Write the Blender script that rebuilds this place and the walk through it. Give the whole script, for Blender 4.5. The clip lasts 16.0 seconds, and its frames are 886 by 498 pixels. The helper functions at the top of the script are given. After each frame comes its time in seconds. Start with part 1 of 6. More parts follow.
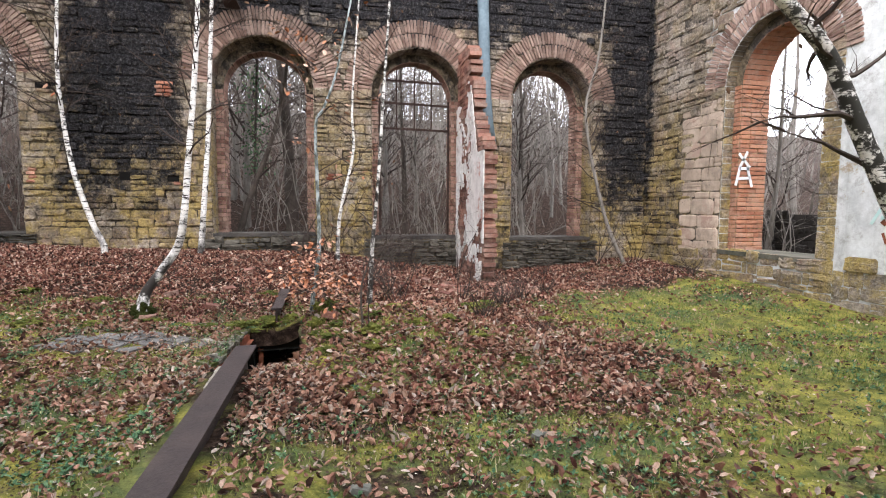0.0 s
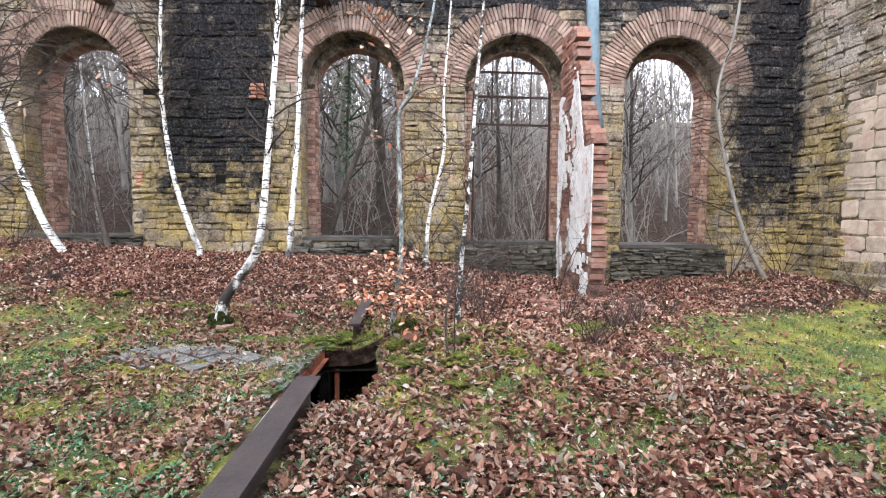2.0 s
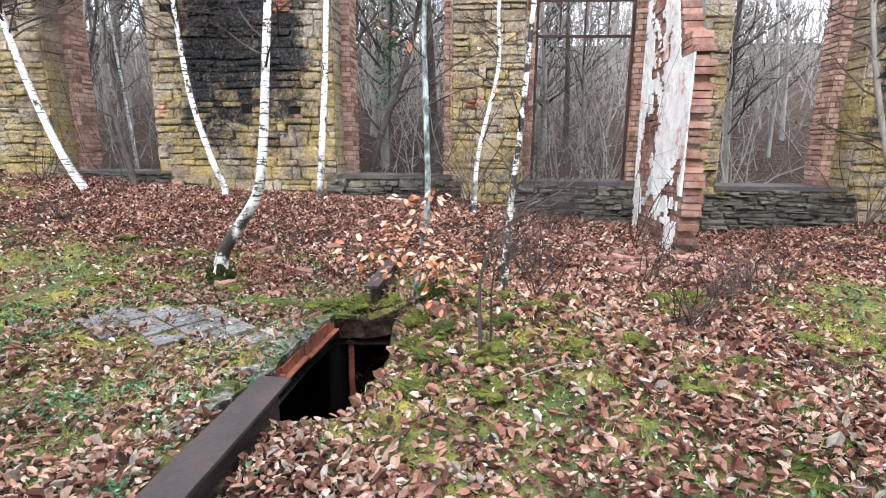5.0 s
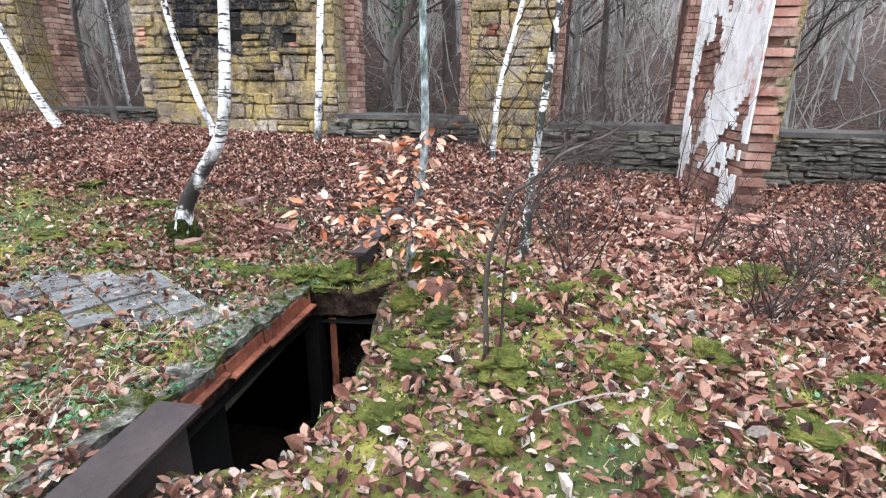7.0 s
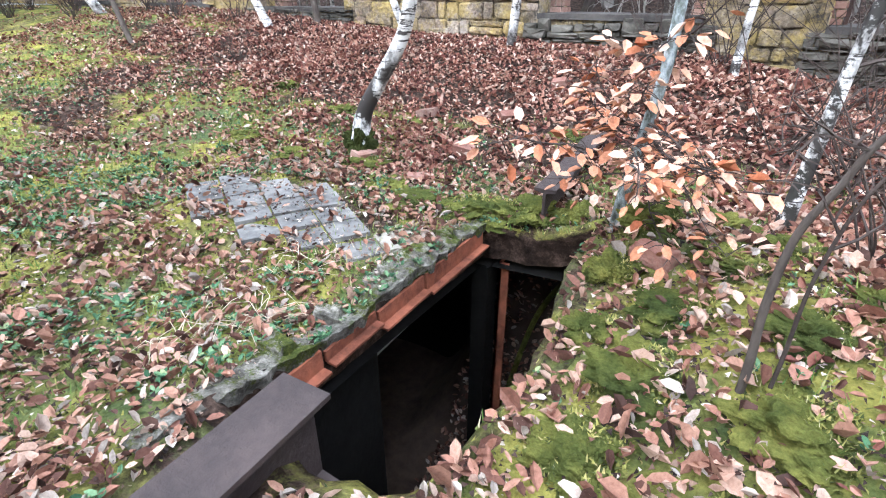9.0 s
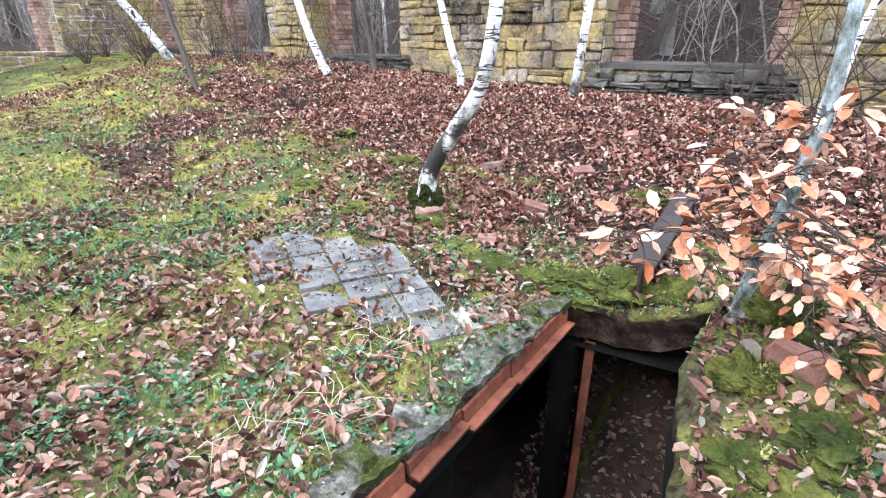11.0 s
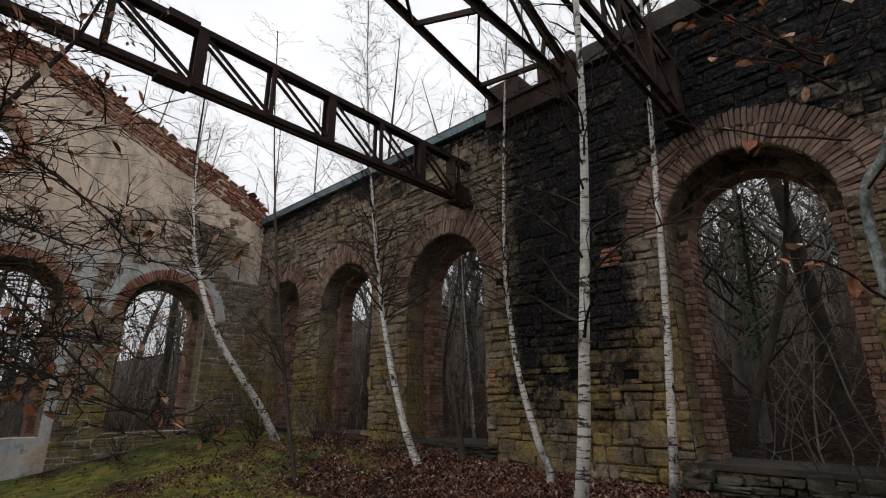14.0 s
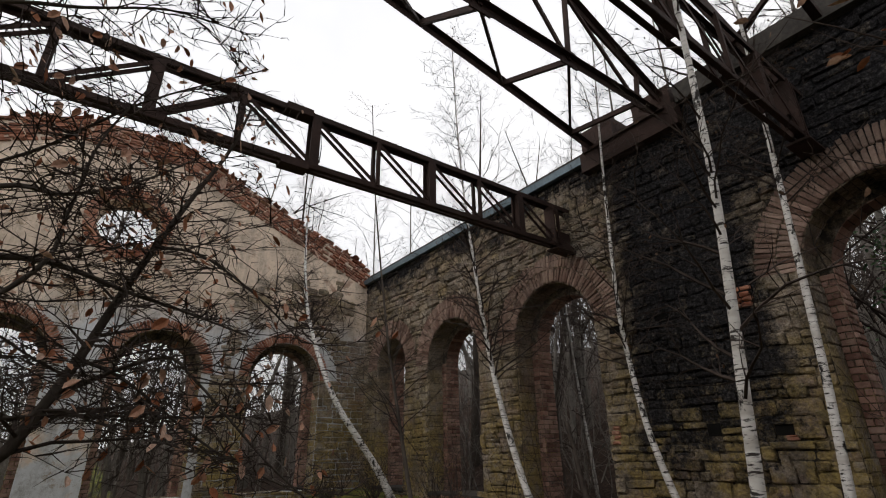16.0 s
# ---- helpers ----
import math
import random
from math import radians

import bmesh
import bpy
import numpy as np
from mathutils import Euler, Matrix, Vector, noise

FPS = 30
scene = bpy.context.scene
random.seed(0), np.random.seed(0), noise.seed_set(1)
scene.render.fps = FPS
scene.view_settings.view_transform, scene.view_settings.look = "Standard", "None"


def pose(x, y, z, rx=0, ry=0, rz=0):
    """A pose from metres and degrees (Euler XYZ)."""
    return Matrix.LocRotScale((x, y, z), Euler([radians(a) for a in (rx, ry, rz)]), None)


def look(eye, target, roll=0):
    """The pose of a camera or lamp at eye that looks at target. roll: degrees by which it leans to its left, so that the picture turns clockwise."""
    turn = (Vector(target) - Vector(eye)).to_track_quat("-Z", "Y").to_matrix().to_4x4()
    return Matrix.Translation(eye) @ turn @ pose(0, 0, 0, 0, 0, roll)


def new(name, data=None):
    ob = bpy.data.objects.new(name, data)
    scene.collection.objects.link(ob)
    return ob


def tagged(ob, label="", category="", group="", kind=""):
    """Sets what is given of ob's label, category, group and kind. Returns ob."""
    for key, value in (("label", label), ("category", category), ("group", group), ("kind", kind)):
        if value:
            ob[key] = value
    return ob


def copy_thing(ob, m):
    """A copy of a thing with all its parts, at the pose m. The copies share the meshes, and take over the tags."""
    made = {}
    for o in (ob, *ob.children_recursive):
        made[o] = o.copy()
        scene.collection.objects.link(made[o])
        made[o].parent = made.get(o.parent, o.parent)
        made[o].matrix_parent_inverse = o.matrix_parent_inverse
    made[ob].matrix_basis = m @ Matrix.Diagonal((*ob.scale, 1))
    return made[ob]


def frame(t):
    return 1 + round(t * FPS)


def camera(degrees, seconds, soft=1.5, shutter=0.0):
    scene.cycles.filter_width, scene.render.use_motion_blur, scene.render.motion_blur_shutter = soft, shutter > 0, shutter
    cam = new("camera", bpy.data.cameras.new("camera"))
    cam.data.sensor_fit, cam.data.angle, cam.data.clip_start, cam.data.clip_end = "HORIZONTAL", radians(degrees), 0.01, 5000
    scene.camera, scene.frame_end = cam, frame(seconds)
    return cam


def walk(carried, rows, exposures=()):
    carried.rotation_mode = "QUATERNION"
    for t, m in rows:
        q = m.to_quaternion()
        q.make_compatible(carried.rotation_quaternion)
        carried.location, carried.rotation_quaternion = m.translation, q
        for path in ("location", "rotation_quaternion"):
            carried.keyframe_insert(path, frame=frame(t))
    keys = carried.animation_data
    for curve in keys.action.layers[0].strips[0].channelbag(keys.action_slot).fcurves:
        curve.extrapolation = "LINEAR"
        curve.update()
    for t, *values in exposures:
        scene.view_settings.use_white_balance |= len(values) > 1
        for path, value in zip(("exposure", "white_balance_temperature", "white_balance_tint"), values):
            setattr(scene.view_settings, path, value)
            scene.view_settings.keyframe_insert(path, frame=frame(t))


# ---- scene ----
cam = camera(83.9, 16.0, soft=1.1)
PATH = [
    (0, (-1.659, -9.934, 1.366), (-1.231, -7.986, 1.216), 0.3),
    (0.5, (-1.628, -9.643, 1.39), (-1.232, -7.687, 1.246), 0.4),
    (1, (-1.599, -9.406, 1.38), (-1.283, -7.436, 1.241), 0.3),
    (1.5, (-1.572, -9.204, 1.402), (-1.386, -7.218, 1.263), 0.4),
    (2, (-1.553, -9.07, 1.39), (-1.499, -7.076, 1.246), 0.4),
    (2.5, (-1.571, -8.833, 1.418), (-1.609, -6.839, 1.268), 0.5),
    (3, (-1.563, -8.686, 1.402), (-1.663, -6.696, 1.234), 0.4),
    (3.5, (-1.514, -8.476, 1.375), (-1.657, -6.491, 1.177), 0.5),
    (4, (-1.466, -8.327, 1.343), (-1.645, -6.351, 1.088), 0.5),
    (4.5, (-1.467, -8.123, 1.345), (-1.663, -6.159, 1.02), 0.5),
    (4.7, (-1.421, -8.01, 1.351), (-1.616, -6.051, 0.996), 0.4),
    (6.8, (-1.255, -7.111, 1.262), (-1.506, -5.213, 0.684), 0.7),
    (7, (-1.331, -7.0, 1.255), (-1.604, -5.113, 0.65), 0.8),
    (7.5, (-1.47, -6.827, 1.22), (-1.869, -4.994, 0.525), 0.8),
    (8, (-1.522, -6.635, 1.181), (-2.104, -4.888, 0.399), 0.5),
    (8.5, (-1.521, -6.472, 1.162), (-2.282, -4.829, 0.313), -0.0),
    (9, (-1.607, -6.418, 1.15), (-2.477, -4.869, 0.231), 0.1),
    (11.5, (-1.959, -6.273, 1.267), (-3.032, -4.718, 0.611), 0.2),
    (12, (-1.947, -6.306, 1.407), (-3.068, -4.686, 1.06), 0.6),
    (12.5, (-1.871, -6.344, 1.473), (-3.039, -4.72, 1.465), 0.2),
    (13, (-1.803, -6.388, 1.603), (-3.014, -4.816, 1.852), -0.2),
    (13.5, (-1.834, -6.475, 1.635), (-3.085, -4.978, 2.079), -0.2),
    (14, (-1.843, -6.499, 1.671), (-3.143, -5.093, 2.249), -0.3),
    (14.5, (-1.841, -6.534, 1.694), (-3.186, -5.215, 2.366), -0.5),
    (15, (-1.908, -6.589, 1.706), (-3.291, -5.342, 2.436), -0.8),
    (15.5, (-1.923, -6.64, 1.735), (-3.361, -5.472, 2.489), -0.9),
    (16, (-1.976, -6.69, 1.776), (-3.465, -5.594, 2.538), -1.0),
]
walk(cam, [(t, look(eye, target, roll)) for t, eye, target, roll in PATH],
     [(0, 0.93, 6450, 14), (1.0, 1.0, 6200, 12), (2.0, 1.36, 6050, 11), (3.5, 1.58, 6000, 10), (7.0, 1.55, 5800, 10), (8.0, 1.85, 5600, 10), (9.0, 1.85, 5600, 10), (11.5, 1.85, 5600, 10), (12.0, 1.3, 5850, 9), (12.5, 0.75, 6500, 10), (13.0, -0.12, 6500, 10), (13.5, -0.6, 6600, 10), (14.2, -1.45, 6850, 12), (14.7, -1.47, 6900, 12), (16.0, -1.25, 6900, 12)])

# ---- world and light: a bright overcast winter sky ----
world = bpy.data.worlds.new("overcast_sky")
scene.world = world
world.use_nodes = True
wn, wl = world.node_tree.nodes, world.node_tree.links
wn.clear()
sky = wn.new("ShaderNodeTexSky")
sky.sky_type, sky.sun_disc = "NISHITA", False
sky.sun_elevation, sky.sun_rotation = radians(38), radians(200)
sky.air_density, sky.dust_density, sky.ozone_density = 1.0, 6.0, 1.0
cloud = wn.new("ShaderNodeTexNoise")
cloud.inputs["Scale"].default_value, cloud.inputs["Detail"].default_value = 2.2, 5.0
crd = wn.new("ShaderNodeTexCoord")
wl.new(crd.outputs["Generated"], cloud.inputs["Vector"])
cr = wn.new("ShaderNodeValToRGB")
cr.color_ramp.elements[0].position, cr.color_ramp.elements[0].color = 0.3, (19.0, 20.2, 22.0, 1)
cr.color_ramp.elements[1].position, cr.color_ramp.elements[1].color = 0.75, (25.0, 25.8, 27.0, 1)
wl.new(cloud.outputs["Fac"], cr.inputs["Fac"])
mixw = wn.new("ShaderNodeMixRGB")
mixw.inputs["Fac"].default_value = 0.88
wl.new(sky.outputs["Color"], mixw.inputs["Color1"])
wl.new(cr.outputs["Color"], mixw.inputs["Color2"])
bg = wn.new("ShaderNodeBackground")
bg.inputs["Strength"].default_value = 0.12
wl.new(mixw.outputs["Color"], bg.inputs["Color"])
wo = wn.new("ShaderNodeOutputWorld")
wl.new(bg.outputs["Background"], wo.inputs["Surface"])
sun = new("sun", bpy.data.lights.new("sun", "SUN"))
sun.data.energy, sun.data.angle, sun.data.color = 0.9, radians(25), (1.0, 0.97, 0.92)
sun.matrix_world = look((0, 0, 0), (0.25, 0.75, -0.62))


# ---- materials ----
class Nodes:
    """A small helper that wires one node material."""

    def __init__(self, name, rough=0.9, metal=0.0):
        self.mat = bpy.data.materials.new(name)
        self.mat.use_nodes = True
        self.t = self.mat.node_tree
        self.bsdf = self.t.nodes["Principled BSDF"]
        self.bsdf.inputs["Roughness"].default_value = rough
        self.bsdf.inputs["Metallic"].default_value = metal
        self.bsdf.inputs["Specular IOR Level"].default_value = 0.25 if metal or rough < 0.8 else 0.06
        self.geo = self.t.nodes.new("ShaderNodeNewGeometry")
        self.pos = self.geo.outputs["Position"]

    def link(self, a, b):
        self.t.links.new(a, b)

    def noise(self, scale, detail=4.0, rough=0.6, stretch=None, vec=None):
        n = self.t.nodes.new("ShaderNodeTexNoise")
        n.inputs["Scale"].default_value = scale
        n.inputs["Detail"].default_value = detail
        n.inputs["Roughness"].default_value = rough
        src = vec or self.pos
        if stretch:
            m = self.t.nodes.new("ShaderNodeMapping")
            m.inputs["Scale"].default_value = stretch
            self.link(src, m.inputs["Vector"])
            src = m.outputs["Vector"]
        self.link(src, n.inputs["Vector"])
        return n.outputs["Fac"]

    def ramp(self, fac, stops):
        r = self.t.nodes.new("ShaderNodeValToRGB")
        e = r.color_ramp.elements
        while len(e) < len(stops):
            e.new(0.5)
        for el, (p, c) in zip(e, stops):
            el.position = p
            el.color = (*c, 1) if len(c) == 3 else c
        self.link(fac, r.inputs["Fac"])
        return r.outputs["Color"]

    def grey(self, fac, a, b):
        return self.ramp(fac, [(a, (0, 0, 0)), (b, (1, 1, 1))])

    def math(self, op, a, b):
        m = self.t.nodes.new("ShaderNodeMath")
        m.operation = op
        for k, v in ((0, a), (1, b)):
            if isinstance(v, (int, float)):
                m.inputs[k].default_value = v
            else:
                self.link(v, m.inputs[k])
        return m.outputs[0]

    def mix(self, fac, a, b, mode="MIX"):
        m = self.t.nodes.new("ShaderNodeMixRGB")
        m.blend_type = mode
        for sock, v in ((m.inputs["Fac"], fac), (m.inputs["Color1"], a), (m.inputs["Color2"], b)):
            if isinstance(v, (int, float)):
                sock.default_value = v
            elif isinstance(v, tuple):
                sock.default_value = (*v, 1)
            else:
                self.link(v, sock)
        return m.outputs["Color"]

    def xyz(self):
        n = self.t.nodes.new("ShaderNodeSeparateXYZ")
        self.link(self.pos, n.inputs[0])
        return n.outputs

    def random(self, island):
        if island:
            return self.geo.outputs["Random Per Island"]
        return self.t.nodes.new("ShaderNodeObjectInfo").outputs["Random"]

    def attribute(self, name):
        a = self.t.nodes.new("ShaderNodeAttribute")
        a.attribute_name = name
        return a.outputs["Color"]

    def bump(self, fac, strength=0.5, dist=0.02):
        b = self.t.nodes.new("ShaderNodeBump")
        b.inputs["Strength"].default_value = strength
        b.inputs["Distance"].default_value = dist
        self.link(fac, b.inputs["Height"])
        self.link(b.outputs["Normal"], self.bsdf.inputs["Normal"])

    def color(self, c):
        if isinstance(c, tuple):
            self.bsdf.inputs["Base Color"].default_value = (*c, 1)
        else:
            self.link(c, self.bsdf.inputs["Base Color"])
        return self.mat


def band(m, v, lo, hi, soft):
    """1 where v lies between lo and hi, with soft ends."""
    a = m.grey(m.math("ADD", m.math("DIVIDE", m.math("SUBTRACT", v, lo), soft), 0.5), 0.0, 1.0)
    b = m.grey(m.math("ADD", m.math("DIVIDE", m.math("SUBTRACT", hi, v), soft), 0.5), 0.0, 1.0)
    return m.math("MULTIPLY", a, b)


def soot_mask(m):
    """The old smoke stains on the long wall: a chimney-wide stripe, and the wall head."""
    x, y, z = m.xyz()
    w = m.math("MULTIPLY", m.math("SUBTRACT", m.noise(0.9, 5.0, 0.7), 0.5), 2.2)
    xs, zs = m.math("ADD", x, m.math("MULTIPLY", w, 0.35)), m.math("ADD", z, w)
    stripe = m.math("MULTIPLY", band(m, xs, -6.35, -4.35, 0.5), band(m, zs, 1.75, 20.0, 2.2))
    head = m.math("MULTIPLY", band(m, xs, -6.0, 9.0, 0.8), band(m, zs, 4.75, 20.0, 0.9))
    corner = m.math("MULTIPLY", band(m, xs, 4.05, 5.3, 0.5), band(m, zs, 1.5, 20.0, 1.2))
    head2 = m.math("MULTIPLY", band(m, xs, -16.0, -6.0, 0.5), band(m, zs, 6.1, 20.0, 0.8))
    north = band(m, y, -0.25, 3.0, 0.2)
    s = m.math("MAXIMUM", m.math("MAXIMUM", stripe, head), m.math("MAXIMUM", corner, head2))
    return m.math("MULTIPLY", m.math("MULTIPLY", s, north), 0.97)


def stone_material(name, island, mortar=False):
    m = Nodes(name, 0.92)
    m.bsdf.inputs["Specular IOR Level"].default_value = 0.08
    x, y, z = m.xyz()
    rand = m.random(island)
    base = m.ramp(rand, [(0.0, (0.10, 0.085, 0.07)), (0.17, (0.24, 0.20, 0.155)), (0.34, (0.40, 0.315, 0.20)),
                         (0.5, (0.45, 0.385, 0.31)), (0.66, (0.37, 0.25, 0.205)), (0.8, (0.15, 0.135, 0.12)), (0.9, (0.50, 0.38, 0.19)), (1.0, (0.55, 0.49, 0.43))])
    grain = m.noise(24.0, 7.0, 0.75)
    across = m.ramp(m.noise(2.4, 8.0, 0.8), [(0.32, (0.10, 0.085, 0.066)), (0.43, (0.25, 0.195, 0.13)), (0.52, (0.43, 0.335, 0.215)), (0.6, (0.50, 0.40, 0.29)), (0.7, (0.37, 0.27, 0.22))])
    base = m.mix(0.5 if not mortar else 1.0, base, across)
    pale = m.grey(m.noise(0.75, 7.0, 0.78), 0.47, 0.6)
    base = m.mix(m.math("MULTIPLY", pale, 0.72), base, (0.60, 0.52, 0.445))
    pink = m.grey(m.noise(1.15, 6.0, 0.75), 0.55, 0.66)
    base = m.mix(m.math("MULTIPLY", pink, 0.55), base, (0.40, 0.25, 0.20))
    lichen = m.math("MULTIPLY", m.grey(m.noise(1.7, 8.0, 0.82), 0.445, 0.55), band(m, z, -0.5, 2.9, 2.0))
    base = m.mix(m.math("MULTIPLY", lichen, 0.72), base, (0.55, 0.405, 0.125))
    base = m.mix(0.75, base, m.ramp(grain, [(0.3, (0.3, 0.28, 0.26)), (0.62, (1.0, 1.0, 1.0))]), "MULTIPLY")
    dirt = m.grey(m.noise(1.9, 9.0, 0.85), 0.47, 0.62)
    base = m.mix(m.math("MULTIPLY", dirt, 0.62), base, (0.085, 0.078, 0.07))
    speck = m.grey(m.noise(13.0, 6.0, 0.82), 0.55, 0.66)
    base = m.mix(m.math("MULTIPLY", speck, 0.6), base, (0.055, 0.048, 0.042))
    if mortar:
        base = m.mix(m.grey(m.noise(5.0, 7.0, 0.8), 0.4, 0.58), base, (0.05, 0.044, 0.038))
    loose = m.math("MULTIPLY", m.math("SUBTRACT", m.noise(5.5, 8.0, 0.85), 0.5), 2.6)
    if not mortar:
        loose = m.math("ADD", loose, m.math("MULTIPLY", m.math("SUBTRACT", rand, 0.5), 0.5))
    soot = soot_mask(m)
    sooty = m.math("MULTIPLY", m.grey(m.math("ADD", soot, loose), 0.15, 0.75), m.grey(soot, 0.01, 0.15))
    base = m.mix(m.math("MULTIPLY", sooty, 0.97), base, m.ramp(grain, [(0.3, (0.003, 0.003, 0.004)), (0.48, (0.013, 0.013, 0.016)), (0.6, (0.045, 0.045, 0.05)), (0.72, (0.17, 0.16, 0.15))]))
    m.bump(grain, 1.0, 0.06)
    return m.color(base)


def brick_material(name, island, low=(0.17, 0.085, 0.065), high=(0.46, 0.28, 0.22), sooty=True):
    m = Nodes(name, 0.9)
    base = m.ramp(m.random(island), [(0.0, low), (0.5, tuple((a + b) / 2 for a, b in zip(low, high))), (1.0, high)])
    grain = m.noise(45.0, 5.0, 0.7)
    base = m.mix(0.55, base, m.ramp(grain, [(0.3, (0.45, 0.42, 0.4)), (0.7, (1.0, 1.0, 1.0))]), "MULTIPLY")
    bloom = m.grey(m.noise(2.1, 7.0, 0.8), 0.46, 0.68)
    base = m.mix(m.math("MULTIPLY", bloom, 0.6), base, (0.43, 0.34, 0.28))
    if sooty:
        base = m.mix(m.math("MULTIPLY", soot_mask(m), 0.55), base, (0.03, 0.027, 0.026))
    grime = m.grey(m.noise(4.0, 7.0, 0.8), 0.52, 0.68)
    base = m.mix(m.math("MULTIPLY", grime, 0.6), base, (0.09, 0.07, 0.06))
    m.bump(grain, 0.6, 0.02)
    return m.color(base)


def plaster_material(name, tone, bare, pale_below=None):
    m = Nodes(name, 0.93)
    x, y, z = m.xyz()
    broad = m.noise(0.55, 6.0, 0.7)
    fine = m.noise(9.0, 6.0, 0.75)
    base = m.ramp(broad, [(0.3, tuple(c * 0.55 for c in tone)), (0.47, tone), (0.62, tuple(min(0.85, c * 1.3) for c in tone))])
    if pale_below:
        low = m.math("MULTIPLY", m.grey(m.noise(0.8, 6.0, 0.75), 0.36, 0.48), band(m, m.math("ADD", z, m.math("MULTIPLY", broad, 1.5)), -2.0, pale_below, 0.8))
        base = m.mix(low, base, (0.66, 0.67, 0.68))
        red = m.math("MULTIPLY", m.grey(m.noise(1.1, 6.0, 0.75, None), 0.57, 0.63), band(m, z, 3.4, 7.0, 1.5))
        base = m.mix(m.math("MULTIPLY", red, 0.8), base, (0.30, 0.15, 0.10))
    streak = m.grey(m.noise(3.0, 5.0, 0.7, (1.0, 1.0, 0.12)), 0.5, 0.8)
    base = m.mix(m.math("MULTIPLY", streak, 0.6), base, (0.13, 0.12, 0.105))
    base = m.mix(m.math("MULTIPLY", m.grey(m.noise(2.3, 9.0, 0.82), 0.5, 0.64), 0.65), base, (0.19, 0.165, 0.135))
    base = m.mix(0.45, base, m.ramp(fine, [(0.3, (0.5, 0.48, 0.45)), (0.7, (1, 1, 1))]), "MULTIPLY")
    base = m.mix(m.grey(m.noise(1.3, 8.0, 0.8), 0.56, 0.62), base, bare)
    m.bump(m.mix(0.5, broad, fine), 0.5, 0.03)
    return m.color(base)


def plain_material(name, dark, light, scale=20.0, rough=0.9, metal=0.0, bump=0.4, stretch=None):
    m = Nodes(name, rough, metal)
    n = m.noise(scale, 6.0, 0.7, stretch)
    b = m.noise(scale * 0.12, 4.0, 0.6)
    c = m.mix(0.5, m.ramp(n, [(0.3, dark), (0.7, light)]), m.ramp(b, [(0.35, dark), (0.65, light)]))
    m.bump(n, bump, 0.02)
    return m.color(c)


def leaf_material(name, stops, rough=0.65):
    m = Nodes(name, rough)
    m.bsdf.inputs["Specular IOR Level"].default_value = 0.12
    c = m.ramp(m.random(True), stops)
    c = m.mix(m.math("MULTIPLY", m.grey(m.noise(1.9, 5.0, 0.75), 0.5, 0.72), 0.45), c, m.mix(0.65, c, (0.05, 0.03, 0.025)))
    c = m.mix(0.66, c, m.ramp(m.noise(75.0, 5.0, 0.75), [(0.3, (0.38, 0.32, 0.28)), (0.62, (1, 1, 1))]), "MULTIPLY")
    m.bump(m.noise(110.0, 4.0, 0.7), 0.6, 0.004)
    return m.color(c)


def birch_material(name, moss=False):
    m = Nodes(name, 0.75)
    lent = m.noise(1.0, 5.0, 0.7, (7.0, 7.0, 42.0))
    patch = m.noise(1.0, 5.0, 0.7, (5.0, 5.0, 3.2))
    tint = m.noise(1.0, 3.0, 0.6, (2.0, 2.0, 9.0))
    c = m.ramp(tint, [(0.3, (0.50, 0.46, 0.42)), (0.55, (0.74, 0.72, 0.69)), (0.8, (0.60, 0.55, 0.50))])
    c = m.mix(m.grey(lent, 0.545, 0.585), c, (0.05, 0.042, 0.038))
    c = m.mix(m.grey(patch, 0.57, 0.62), c, (0.025, 0.022, 0.02))
    if moss:
        c = m.mix(m.grey(m.noise(1.0, 5.0, 0.75, (6.0, 6.0, 8.0)), 0.46, 0.52), c, (0.03, 0.028, 0.024))
    x, y, z = m.xyz()
    foot = m.math("MULTIPLY", band(m, z, -2.0, 1.0, 0.8), m.grey(patch, 0.43, 0.54))
    c = m.mix(foot, c, (0.035, 0.03, 0.027))
    m.bump(patch, 0.5, 0.02)
    return m.color(c)


STONE_A = stone_material("sandstone_single", False)
STONE_B = stone_material("sandstone_coursed", True)
BRICK_A = brick_material("arch_brick_single", False, (0.15, 0.088, 0.07), (0.42, 0.29, 0.235))
BRICK_RING = brick_material("arch_brick_pinkish", True, (0.15, 0.088, 0.07), (0.42, 0.29, 0.235))
BRICK_B = brick_material("brick_coursed", True)
BRICK_EDGE = brick_material("weathered_edge_brick", True, (0.22, 0.075, 0.045), (0.52, 0.25, 0.165), False)
BRICK_PINK = brick_material("salmon_brick", True, (0.36, 0.15, 0.09), (0.52, 0.26, 0.16), False)
MORTAR = stone_material("old_lime_mortar", False, True)
PLASTER = plaster_material("grey_white_plaster", (0.58, 0.59, 0.58), (0.30, 0.24, 0.17))
PLASTER_TAN = plaster_material("weathered_tan_plaster", (0.66, 0.53, 0.42), (0.30, 0.23, 0.16), 5.6)
PLASTER_PINK = plaster_material("pale_pinkish_ashlar", (0.47, 0.37, 0.29), (0.36, 0.25, 0.20))
PLASTER_WHITE = plaster_material("flaking_whitewash", (0.70, 0.655, 0.63), (0.42, 0.22, 0.18))
RUST = plain_material("rusted_steel", (0.022, 0.014, 0.012), (0.06, 0.033, 0.026), 30.0, 0.75, 0.3)
RAIL = plain_material("brown_painted_steel", (0.024, 0.018, 0.017), (0.058, 0.042, 0.038), 40.0, 0.68, 0.1, 0.4)
ORANGE = plain_material("orange_rust_steel", (0.022, 0.012, 0.01), (0.34, 0.115, 0.065), 13.0, 0.85, 0.0, 0.8)
WHITE_PAINT = plain_material("white_spray_paint", (0.55, 0.55, 0.55), (0.8, 0.8, 0.8), 40.0)
